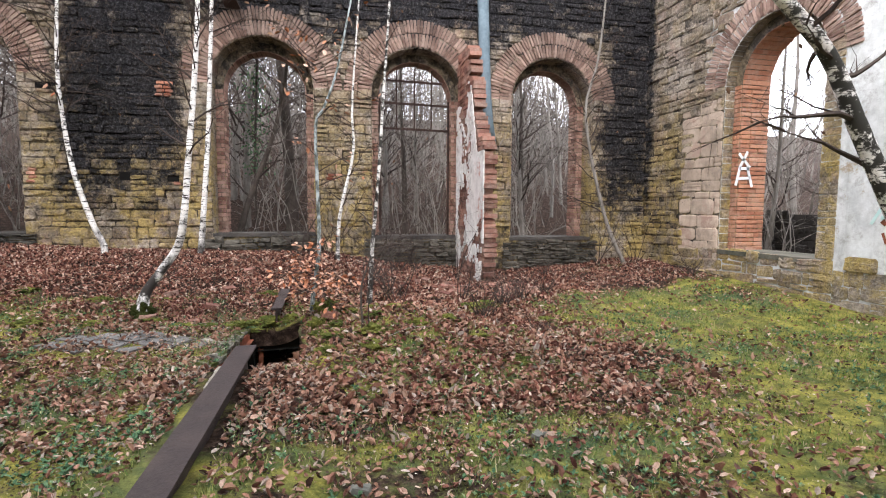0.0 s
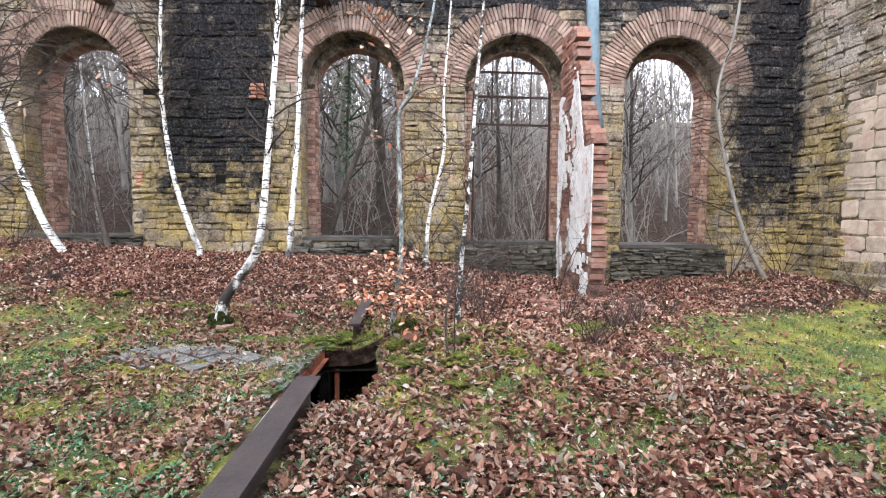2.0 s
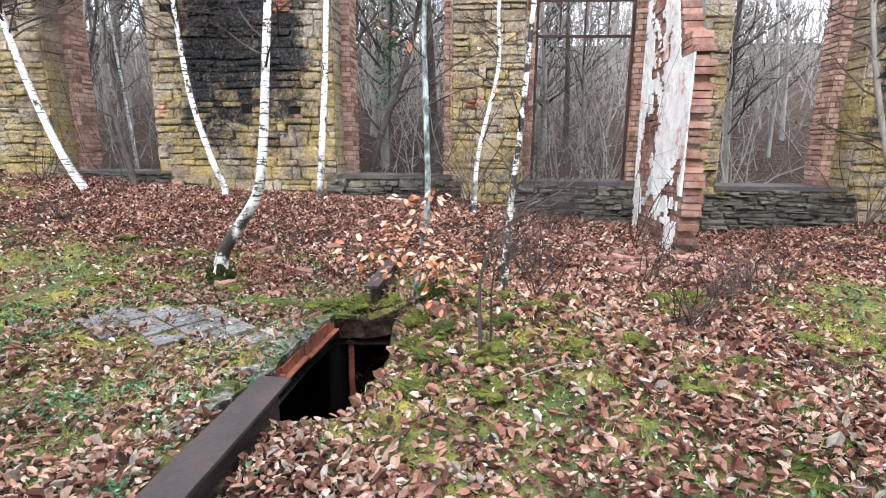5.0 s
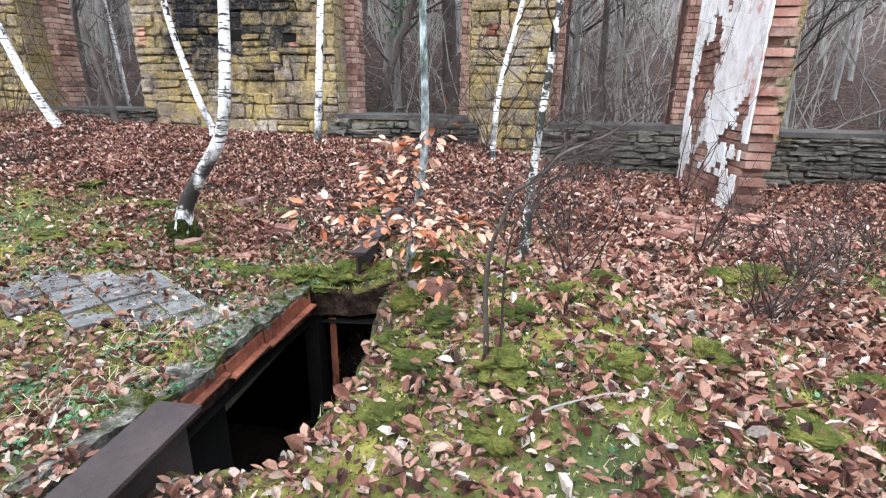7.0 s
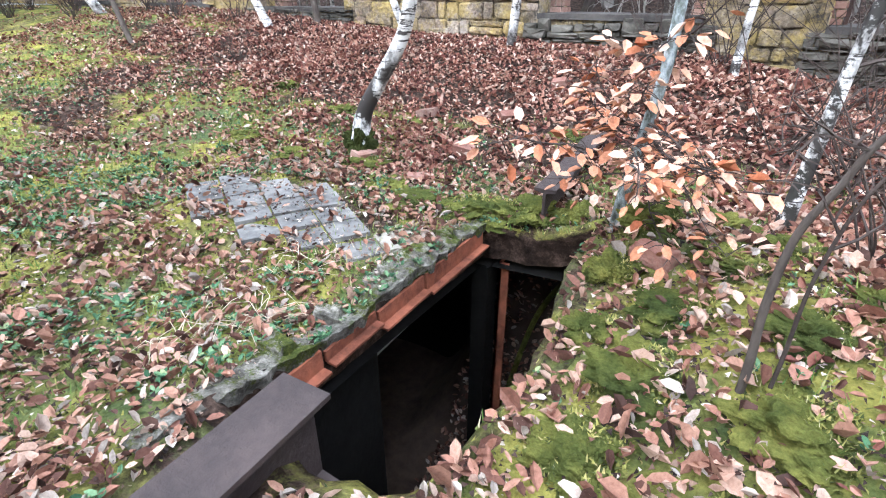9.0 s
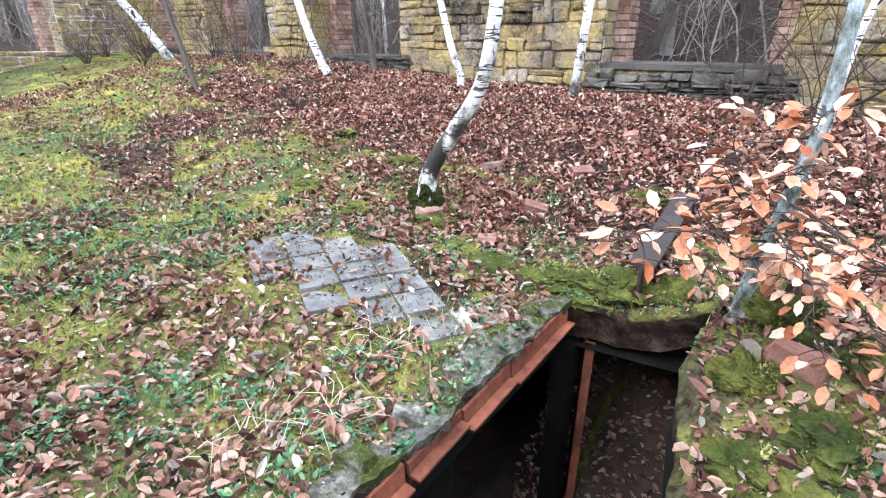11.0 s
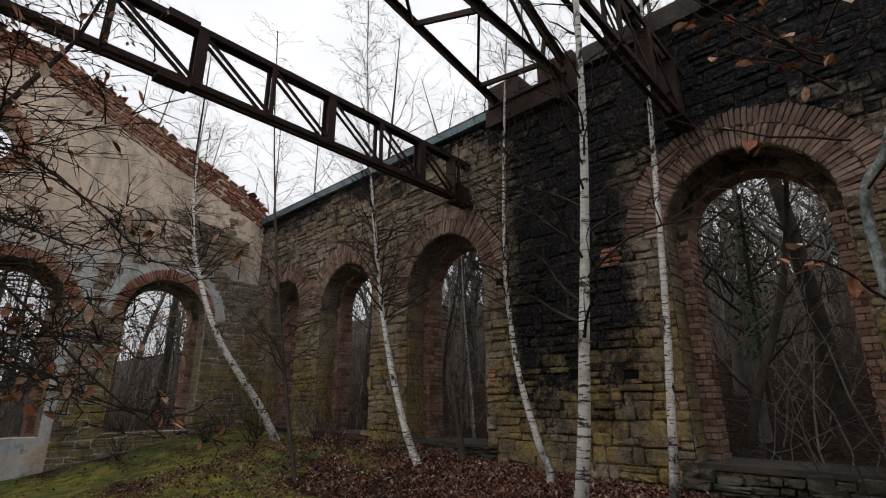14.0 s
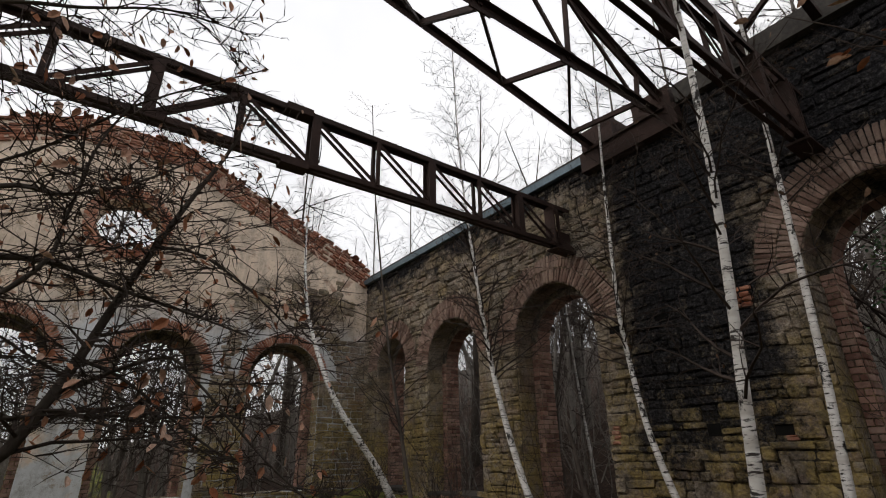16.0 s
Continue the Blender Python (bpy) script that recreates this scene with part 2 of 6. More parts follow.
TEAL_PAINT = plain_material("faded_teal_paint", (0.25, 0.42, 0.40), (0.45, 0.6, 0.56), 8.0)
ZINC = plain_material("weathered_zinc", (0.07, 0.10, 0.12), (0.18, 0.235, 0.27), 14.0, 0.6, 0.3)
COPING = plain_material("dark_coping_stone", (0.025, 0.024, 0.024), (0.10, 0.09, 0.08), 14.0)
CONCRETE = plain_material("mossy_concrete", (0.05, 0.055, 0.045), (0.2, 0.195, 0.17), 11.0)
SLATE = plain_material("grey_paving", (0.035, 0.036, 0.038), (0.25, 0.235, 0.215), 13.0, 0.9, 0.0, 0.6)
PALE = plain_material("pale_concrete_edge", (0.03, 0.033, 0.022), (0.2, 0.185, 0.15), 12.0)
PALE_WORN = plain_material("worn_pale_concrete", (0.09, 0.085, 0.065), (0.42, 0.38, 0.32), 16.0)
PLINTH = plain_material("damp_plinth_stone", (0.012, 0.012, 0.011), (0.16, 0.145, 0.12), 13.0, 0.9, 0.0, 0.9)
# near-black colour that paints in the darkness of unlit hollows
SHADE_BLACK = plain_material("near_black_shade", (0.004, 0.004, 0.004), (0.012, 0.011, 0.01), 10.0)
CELLAR_SOIL = plain_material("damp_cellar_soil", (0.02, 0.015, 0.012), (0.12, 0.085, 0.065), 9.0)
BARK = plain_material("dark_bark", (0.035, 0.028, 0.024), (0.12, 0.10, 0.085), 30.0, 0.9, 0.0, 0.6, (1, 1, 0.3))
BARK_GREY = plain_material("grey_brown_bark", (0.12, 0.105, 0.092), (0.31, 0.285, 0.255), 25.0, 0.9, 0.0, 0.6, (1, 1, 0.3))
def lichen_bark():
    m = Nodes("lichen_grey_bark", 0.85)
    n = m.noise(1.0, 6.0, 0.75, (16.0, 16.0, 9.0))
    c = m.ramp(n, [(0.36, (0.05, 0.055, 0.045)), (0.48, (0.17, 0.19, 0.18)), (0.55, (0.30, 0.34, 0.35)), (0.64, (0.50, 0.53, 0.52))])
    m.bump(n, 0.5, 0.01)
    return m.color(c)


BEECH = lichen_bark()
BIRCH = birch_material("birch_bark")
BIRCH_OLD = birch_material("patchy_birch_bark", True)
LITTER_LEAF = leaf_material("fallen_leaves", [(0.0, (0.035, 0.02, 0.016)), (0.24, (0.15, 0.07, 0.05)), (0.44, (0.29, 0.145, 0.10)),
                                              (0.64, (0.38, 0.225, 0.16)), (0.84, (0.46, 0.325, 0.25)), (0.94, (0.27, 0.235, 0.20)), (1.0, (0.58, 0.49, 0.42))])
LITTER_RED = leaf_material("red_brown_fallen_leaves", [(0.0, (0.03, 0.015, 0.013)), (0.28, (0.15, 0.055, 0.043)), (0.55, (0.28, 0.13, 0.092)),
                                                        (0.76, (0.42, 0.245, 0.18)), (0.9, (0.52, 0.37, 0.295)), (1.0, (0.60, 0.49, 0.40))])
BEECH_LEAF = leaf_material("withered_beech_leaves", [(0.0, (0.30, 0.10, 0.045)), (0.3, (0.48, 0.21, 0.115)), (0.6, (0.60, 0.33, 0.22)), (1.0, (0.70, 0.49, 0.38))])
GREEN_LEAF = leaf_material("small_green_plants", [(0.0, (0.025, 0.065, 0.032)), (0.5, (0.075, 0.16, 0.08)), (0.85, (0.15, 0.245, 0.125)), (1.0, (0.27, 0.31, 0.15))])
MOSS_SHOOT = leaf_material("moss_shoots", [(0.0, (0.04, 0.055, 0.017)), (0.4, (0.13, 0.14, 0.035)), (0.8, (0.27, 0.255, 0.065)), (1.0, (0.38, 0.32, 0.14))])
CRUMB = leaf_material("litter_crumbs", [(0.0, (0.012, 0.009, 0.008)), (0.55, (0.05, 0.03, 0.024)), (0.8, (0.2, 0.13, 0.09)), (1.0, (0.55, 0.48, 0.4))])
GRASS = leaf_material("grass_blades", [(0.0, (0.07, 0.14, 0.03)), (0.6, (0.16, 0.22, 0.05)), (0.85, (0.3, 0.3, 0.1)), (1.0, (0.42, 0.36, 0.24))])
TWIG_LEAF = leaf_material("last_birch_leaves", [(0.0, (0.05, 0.035, 0.025)), (1.0, (0.17, 0.09, 0.045))])


def moss_material():
    m = Nodes("cushion_moss", 0.95)
    fine = m.noise(70.0, 5.0, 0.8)
    c = m.ramp(m.noise(5.0, 4.0, 0.6), [(0.3, (0.045, 0.065, 0.02)), (0.5, (0.13, 0.145, 0.035)), (0.7, (0.30, 0.285, 0.07))])
    c = m.mix(0.7, c, m.ramp(fine, [(0.35, (0.3, 0.3, 0.25)), (0.65, (1, 1, 1))]), "MULTIPLY")
    m.bump(fine, 1.0, 0.03)
    return m.color(c)


def ground_material():
    """Soil and rotten litter, with moss where the moss mask is strong."""
    m = Nodes("forest_floor", 0.95)
    fine = m.noise(55.0, 6.0, 0.8)
    soil = m.ramp(m.noise(13.0, 6.0, 0.75), [(0.3, (0.008, 0.006, 0.005)), (0.5, (0.04, 0.026, 0.02)), (0.7, (0.15, 0.10, 0.075))])
    soil = m.mix(0.6, soil, m.ramp(fine, [(0.35, (0.35, 0.33, 0.3)), (0.65, (1, 1, 1))]), "MULTIPLY")
    moss = m.ramp(m.noise(4.0, 5.0, 0.7), [(0.28, (0.045, 0.075, 0.025)), (0.42, (0.12, 0.13, 0.035)), (0.53, (0.245, 0.225, 0.055)), (0.68, (0.40, 0.355, 0.085))])
    wide = m.noise(0.9, 5.0, 0.7)
    moss = m.mix(m.math("MULTIPLY", m.grey(wide, 0.46, 0.62), 0.8), moss, (0.075, 0.115, 0.055))
    moss = m.mix(m.math("MULTIPLY", m.grey(m.noise(1.7, 6.0, 0.75), 0.55, 0.7), 0.7), moss, (0.17, 0.125, 0.085))
    moss = m.mix(0.75, moss, m.ramp(fine, [(0.35, (0.3, 0.32, 0.28)), (0.65, (1, 1, 1))]), "MULTIPLY")
    k = m.math("ADD", m.attribute("moss"), m.math("MULTIPLY", m.math("SUBTRACT", m.noise(7.0, 6.0, 0.8), 0.5), 0.9))
    c = m.mix(m.grey(k, 0.42, 0.6), soil, moss)
    m.bump(m.mix(0.5, fine, m.noise(18.0, 4.0)), 0.9, 0.03)
    return m.color(c)


def mossy_slab_material():
    m = Nodes("mossy_slab_concrete", 0.93)
    fine = m.noise(60.0, 6.0, 0.8)
    c = m.ramp(m.noise(9.0, 7.0, 0.75), [(0.3, (0.02, 0.018, 0.016)), (0.42, (0.08, 0.072, 0.06)), (0.52, (0.2, 0.185, 0.155)), (0.64, (0.46, 0.42, 0.36))])
    moss = m.ramp(fine, [(0.3, (0.02, 0.03, 0.01)), (0.55, (0.09, 0.105, 0.025)), (0.7, (0.23, 0.22, 0.055))])
    c = m.mix(m.grey(m.noise(5.5, 7.0, 0.82), 0.5, 0.57), c, moss)
    m.bump(fine, 1.0, 0.03)
    return m.color(c)


SLAB_MOSSY = mossy_slab_material()
MOSS = moss_material()
GROUND = ground_material()

# ---- mesh helpers ----
rng = random.Random(7)


def part(name, geometry, material, parent=None, label="", smooth=False):
    """One mesh object from a bmesh or from (vertices, faces), under a thing or a part."""
    me = bpy.data.meshes.new(name)
    if isinstance(geometry, tuple):
        me.from_pydata(geometry[0], [], geometry[1])
        me.update()
    else:
        geometry.to_mesh(me)
        geometry.free()
    me.materials.append(material)
    if smooth:
        for p in me.polygons:
            p.use_smooth = True
    ob = new(name, me)
    if parent:
        ob.parent = parent
    if label:
        ob["label"] = label
    return ob


def merge(pieces):
    """Joins (vertices, faces) pairs into one."""
    v, f = [], []
    for a, b in pieces:
        n = len(v)
        v += a
        f += [tuple(i + n for i in q) for q in b]
    return v, f


def box(x0, x1, y0, y1, z0, z1):
    v = [(x, y, z) for z in (z0, z1) for y in (y0, y1) for x in (x0, x1)]
    return v, [(0, 2, 3, 1), (4, 5, 7, 6), (0, 1, 5, 4), (2, 6, 7, 3), (0, 4, 6, 2), (1, 3, 7, 5)]


def beam(a, b, w, h):
    """A straight bar of rectangular section from a to b."""
    a, b = Vector(a), Vector(b)
    d = (b - a).normalized()
    side = d.cross(Vector((0, 0, 1)))
    side = side.normalized() if side.length > 1e-4 else Vector((1, 0, 0))
    up = side.cross(d)
    v = [tuple(p + side * (w / 2 * i) + up * (h / 2 * j)) for p in (a, b) for i, j in ((-1, -1), (1, -1), (1, 1), (-1, 1))]
    return v, [(0, 1, 2, 3), (7, 6, 5, 4), (0, 4, 5, 1), (1, 5, 6, 2), (2, 6, 7, 3), (3, 7, 4, 0)]


def smooth_path(pts, n):
    """A Catmull-Rom curve through a few control points."""
    p = [Vector(q) for q in pts]
    p = [p[0] * 2 - p[1]] + p + [p[-1] * 2 - p[-2]]
    out = []
    for i in range(1, len(p) - 2):
        for k in range(n):
            t = k / n
            out.append(0.5 * (2 * p[i] + (p[i + 1] - p[i - 1]) * t + (2 * p[i - 1] - 5 * p[i] + 4 * p[i + 1] - p[i + 2]) * t * t
                              + (3 * p[i] - p[i - 1] - 3 * p[i + 1] + p[i + 2]) * t ** 3))
    out.append(p[-2])
    return out


def tube(path, radii, sides=6):
    v, f = [], []
    for i, p in enumerate(path):
        d = (path[min(i + 1, len(path) - 1)] - path[max(i - 1, 0)]).normalized()
        s = d.cross(Vector((0.3, 1, 0.1))).normalized()
        u = d.cross(s)
        for k in range(sides):
            a = 2 * math.pi * k / sides
            v.append(tuple(p + (s * math.cos(a) + u * math.sin(a)) * radii[i]))
    for i in range(len(path) - 1):
        for k in range(sides):
            a, b = i * sides + k, i * sides + (k + 1) % sides
            f.append((a, b, b + sides, a + sides))
    f.append(tuple(range(sides - 1, -1, -1)))
    f.append(tuple(range((len(path) - 1) * sides, len(path) * sides)))
    return v, f


def twig(rnd, start, way, length, radius, sides=3, segs=3, droop=0.0):
    """A crooked thinning branch. Returns its mesh and its points."""
    pts, p, d = [start.copy()], start.copy(), way.normalized()
    for i in range(segs):
        d = (d + Vector((rnd.uniform(-1, 1), rnd.uniform(-1, 1), rnd.uniform(-1, 1) - droop)) * 0.28).normalized()
        p = p + d * (length / segs)
        pts.append(p.copy())
    return tube(pts, [radius * (1 - 0.85 * i / segs) for i in range(segs + 1)], sides), pts


def leaf(p, d, n, size, wide=1.0, curl=0.0):
    """A small oval leaf, folded along its midrib and curled at the tip."""
    d = d.normalized()
    s = d.cross(n).normalized()
    n = s.cross(d).normalized()
    c = size * (0.06 + 0.2 * abs(d.x * 7.3 % 1.0) + curl)
    s = s * wide
    v = [p, p + d * size * 0.28 + s * size * 0.26 + n * c, p + d * size * 0.7 + s * size * 0.24 + n * c * 1.3, p + d * size + n * c,
         p + d * size * 0.7 - s * size * 0.24 + n * c * 1.1, p + d * size * 0.28 - s * size * 0.26 + n * c * 0.8, p + d * size * 0.5]
    return [tuple(q) for q in v], [(0, 1, 6), (1, 2, 6), (2, 3, 6), (3, 4, 6), (4, 5, 6), (5, 0, 6)]


# ---- the lie of the land ----
HOLE = [(-2.69, -5.8), (-2.65, -4.95), (-2.6, -4.2), (-1.99, -4.14), (-2.05, -4.56), (-1.99, -4.95), (-1.97, -5.2), (-2.0, -5.5), (-2.05, -5.78), (-2.25, -5.86)]


def smoothstep(a, b, v):
    t = min(1.0, max(0.0, (v - a) / (b - a)))
    return t * t * (3 - 2 * t)


def land(x, y):
    """Height of the ground."""
    rise = smoothstep(-4.6, -0.3, y) * (0.14 + 0.46 * smoothstep(1.5, -3.0, x))
    h = rise + 0.3 * smoothstep(-4, -10, x) * smoothstep(-7, -3, y) + 0.18 * smoothstep(2.0, 5.0, x) * smoothstep(-6.5, -3.0, y)
    h += 0.35 * math.exp(-(((x + 0.95) / 0.95) ** 2 + ((y + 4.8) / 1.0) ** 2))
    h += 0.2 * math.exp(-(((x + 1.78) / 0.3) ** 2 + ((y + 4.22) / 0.32) ** 2))
    h += 0.09 * math.exp(-(((x + 3.6) / 1.2) ** 2 + ((y + 4.6) / 0.7) ** 2))
    h += 0.06 * math.exp(-(((x - 0.8) / 1.2) ** 2 + ((y + 3.2) / 1.0) ** 2))
    if y < -5.3:
        h += (0.13 * math.exp(-((x + 2.15) / 0.4) ** 2) + 0.10 * math.exp(-((x + 2.75) / 0.3) ** 2)) * smoothstep(-5.3, -6.2, y)
    near = smoothstep(9.0, 6.0, abs(x + 4.8) - 6) * smoothstep(-18, -14, y)
    h += 0.05 * noise.noise((x * 0.8, y * 0.8, 0)) + 0.02 * noise.noise((x * 3, y * 3, 4.0))
    if y > 1.2:
        h += 0.27 * (y - 1.2) * smoothstep(1.2, 6.0, y) if y < 45 else 11.8
    if x < -15.8:
        h += 0.06 * min(30.0, -15.8 - x)
    return h


def mossy(x, y):
    """How much moss grows at a place, 0 to 1."""
    n = noise.noise((x * 0.75, y * 1.1, 9.0)) + 0.5 * noise.noise((x * 2.1, y * 2.6, 2.0))
    k = 0.36 + 0.45 * n
    k += 0.36 * math.exp(-(((x - 1.9) / 2.0) ** 2 + ((y + 5.2) / 2.0) ** 2))
    k += 0.2 * smoothstep(-6.0, -7.5, y) + 0.22 * smoothstep(-6.0, -7.5, x)
    k += 0.35 * math.exp(-(((x + 4.9) / 1.6) ** 2 + ((y + 3.7) / 0.6) ** 2))
    k += 0.5 * math.exp(-(((x + 2.9) / 0.45) ** 2 + ((y + 4.0) / 0.35) ** 2))
    k += 0.5 * math.exp(-(((x + 1.65) / 0.4) ** 2 + ((y + 5.2) / 1.0) ** 2))
    k += 0.42 * smoothstep(-2.4, -3.0, x) * smoothstep(-4.0, -5.0, y)
    k += 0.27 * smoothstep(0.9, 2.4, x) * smoothstep(-1.8, -4.0, y)
    k -= 0.62 * smoothstep(-2.9, -1.7, y) * smoothstep(3.2, 2.0, x) * smoothstep(-9.5, -6.5, x)
    k += 0.46 * math.exp(-(((x + 1.3) / 0.75) ** 2 + ((y + 4.9) / 1.1) ** 2))
    k += 0.5 * max(0.0, noise.noise((x * 2.6, y * 2.6, 55.0))) * smoothstep(-2.2, -1.6, x) * smoothstep(-3.2, -3.8, y)
    k += 0.45 * max(0.0, noise.noise((x * 1.6, y * 2.2, 65.0)) - 0.1) * smoothstep(-2.5, -4.0, x)
    if y > 0.8 or x < -15.8 or x > 6.0:
        k -= 0.6
    return min(1.0, max(0.0, k))


def in_hole(x, y, poly=HOLE):
    c = False
    for (x1, y1), (x2, y2) in zip(poly, poly[1:] + poly[:1]):
        if (y1 > y) != (y2 > y) and x < (x2 - x1) * (y - y1) / (y2 - y1) + x1:
            c = not c
    return c


def steps(a, b, fine_a, fine_b, d):
    out = [fine_a + i * d for i in range(int((fine_b - fine_a) / d) + 1)]
    g, p = d, out[-1]
    while p < b:
        g *= 1.35
        p += g
        out.append(p)
    g, p = d, out[0]
    while p > a:
        g *= 1.35
        p -= g
        out.insert(0, p)
    return out


def ground_sheet():
    xs, ys = steps(-900, 900, -9.0, 6.0, 0.075), steps(-900, 900, -9.5, 1.0, 0.075)
    me = bpy.data.meshes.new("ground")
    v = [(x, y, land(x, y)) for y in ys for x in xs]
    w = len(xs)
    f = []
    for j in range(len(ys) - 1):
        for i in range(w - 1):
            cx, cy = (xs[i] + xs[i + 1]) / 2, (ys[j] + ys[j + 1]) / 2
            if -2.9 < cx < -1.7 and -6.1 < cy < -3.9 and in_hole(-2.28 + (cx + 2.28) * 0.88, -5.0 + (cy + 5.0) * 0.95):
                continue
            f.append((j * w + i, j * w + i + 1, (j + 1) * w + i + 1, (j + 1) * w + i))
    me.from_pydata(v, [], f)
    col = me.color_attributes.new("moss", "FLOAT_COLOR", "POINT")
    vals = []
    for x, y, z in v:
        k = mossy(x, y)
        vals += [k, k, k, 1]
    col.data.foreach_set("color", vals)
    for p in me.polygons:
        p.use_smooth = True
    me.materials.append(GROUND)
    return tagged(new("ground", me), "forest floor with brown leaf litter and moss patches", "ground", kind="structure")


ground_sheet()

# ---- masonry ----
SPRING, HALF, REVEAL, THICK = 3.69, 0.93, 0.42, 0.78


def arch_slab(length0, length1, depth0, depth1, bottom, top, openings, put, back=True):
    """A wall leaf with round-headed openings (centre, half width, sill, spring). put(u, d, z) lays it into the world; top is a function of u."""
    v, f = [], []

    def quad(*p):
        n = len(v)
        v.extend(put(*q) for q in p)
        f.append(tuple(range(n, n + len(p))))

    def strip(u0, u1, a0, a1, b0, b1):
        quad((u0, depth0, a0), (u1, depth0, a1), (u1, depth0, b1), (u0, depth0, b0))
        if back:
            quad((u0, depth1, a0), (u0, depth1, b0), (u1, depth1, b1), (u1, depth1, a1))

    def cap(u0, u1):
        k = max(1, int((u1 - u0) / 0.4))
        for i in range(k):
            a, b = u0 + (u1 - u0) * i / k, u0 + (u1 - u0) * (i + 1) / k
            quad((a, depth0, top(a)), (b, depth0, top(b)), (b, depth1, top(b)), (a, depth1, top(a)))

    def solid(u0, u1):
        k = max(1, int((u1 - u0) / 0.4))
        for i in range(k):
            a, b = u0 + (u1 - u0) * i / k, u0 + (u1 - u0) * (i + 1) / k
            strip(a, b, bottom, bottom, top(a), top(b))
        cap(u0, u1)

    u = length0
    for c, hw, sill, spring in sorted(openings):
        solid(u, c - hw)
        strip(c - hw, c + hw, bottom, bottom, sill, sill)
        quad((c - hw, depth0, sill), (c + hw, depth0, sill), (c + hw, depth1, sill), (c - hw, depth1, sill))
        for s in (-1, 1):
            e = c + s * hw
            quad((e, depth0, sill), (e, depth1, sill), (e, depth1, spring), (e, depth0, spring))
        arc = [(c - hw * math.cos(math.pi * i / 24), spring + hw * math.sin(math.pi * i / 24)) for i in range(25)]
        for (a, za), (b, zb) in zip(arc, arc[1:]):
            strip(a, b, za, zb, top(a), top(b))
            quad((a, depth0, za), (a, depth1, za), (b, depth1, zb), (b, depth0, zb))
        cap(c - hw, c + hw)
        u = c + hw
    solid(u, length1)
    for e in (length0, length1):
        quad((e, depth0, bottom), (e, depth1, bottom), (e, depth1, top(e)), (e, depth0, top(e)))
    return v, f


def stone_mesh(rnd, w=1.0, h=1.0, d=1.0):
    """A rough-faced block with broken corners and uneven arrises. It fills -0.5..0.5 by 0..1 deep."""
    j = lambda k: rnd.uniform(-k, k)
    back = []
    for sx, sz, flip in ((-1, -1, 0), (1, -1, 1), (1, 1, 0), (-1, 1, 1)):
        cx, cz = rnd.uniform(0.03, 0.16), rnd.uniform(0.05, 0.24)
        a = (sx * w / 2, 0, sz * h * (0.5 - cz))
        b = (sx * w * (0.5 - cx), 0, sz * h * (0.5 + j(0.05)))
        back += [b, a] if flip else [a, b]
    mid = [(x * (0.99 + j(0.04)), -d * 0.65, z * (0.97 + j(0.08))) for x, _, z in back]
    front = [(x * (0.9 + j(0.06)), -d * (1 + j(0.35)), z * (0.8 + j(0.12))) for x, _, z in back]
    v = back + mid + front + [(j(0.15) * w, -d * (1.05 + j(0.2)), j(0.15) * h)]
    f = [(16 + k, 16 + (k + 1) % 8, 24) for k in range(8)]
    for o in (0, 8):
        for k in range(8):
            a, b = o + k, o + (k + 1) % 8
            f.append((a, b, b + 8, a + 8))
    return v, f


def courses(rnd, u0, u1, z0, top, blocked, hmin=0.07, hmax=0.23, wmin=0.1, wmax=0.5):
    """Coursed rubble: (u, z, width, height) of every stone between u0 and u1, leaving out what blocked(z) names as intervals."""
    out, z = [], z0
    zmax = max(top(u0 + (u1 - u0) * i / 20) for i in range(21))
    while z < zmax:
        h = rnd.uniform(hmin, hmax)
        zm = z + h / 2
        holes = sorted(blocked(zm))
        spans, u = [], u0
        for a, b in holes:
            if a > u:
                spans.append((u, min(a, u1)))
            u = max(u, b)
        if u < u1:
            spans.append((u, u1))
        for a, b in spans:
            p = a
            while p < b - 0.05:
                w = min(rnd.uniform(wmin, wmax), b - p)
                if b - p - w < 0.1:
                    w = b - p
                if z + h <= top(p + w / 2) + 0.03:
                    if h > 0.15 and rnd.random() < 0.18:
                        k = rnd.uniform(0.4, 0.6)
                        out += [(p + w / 2, z + h * k / 2, w, h * k), (p + w / 2, z + h * (1 + k) / 2, w, h * (1 - k))]
                    else:
                        out.append((p + w / 2, zm, w, h))
                p += w
        z += h
    return out


STONE_SHAPES = [bpy.data.meshes.new("stone") for _ in range(8)]
for i, me in enumerate(STONE_SHAPES):
    me.from_pydata(*[list(q) for q in stone_mesh(random.Random(i))][:1], [], stone_mesh(random.Random(i))[1])
    me.materials.append(STONE_A)


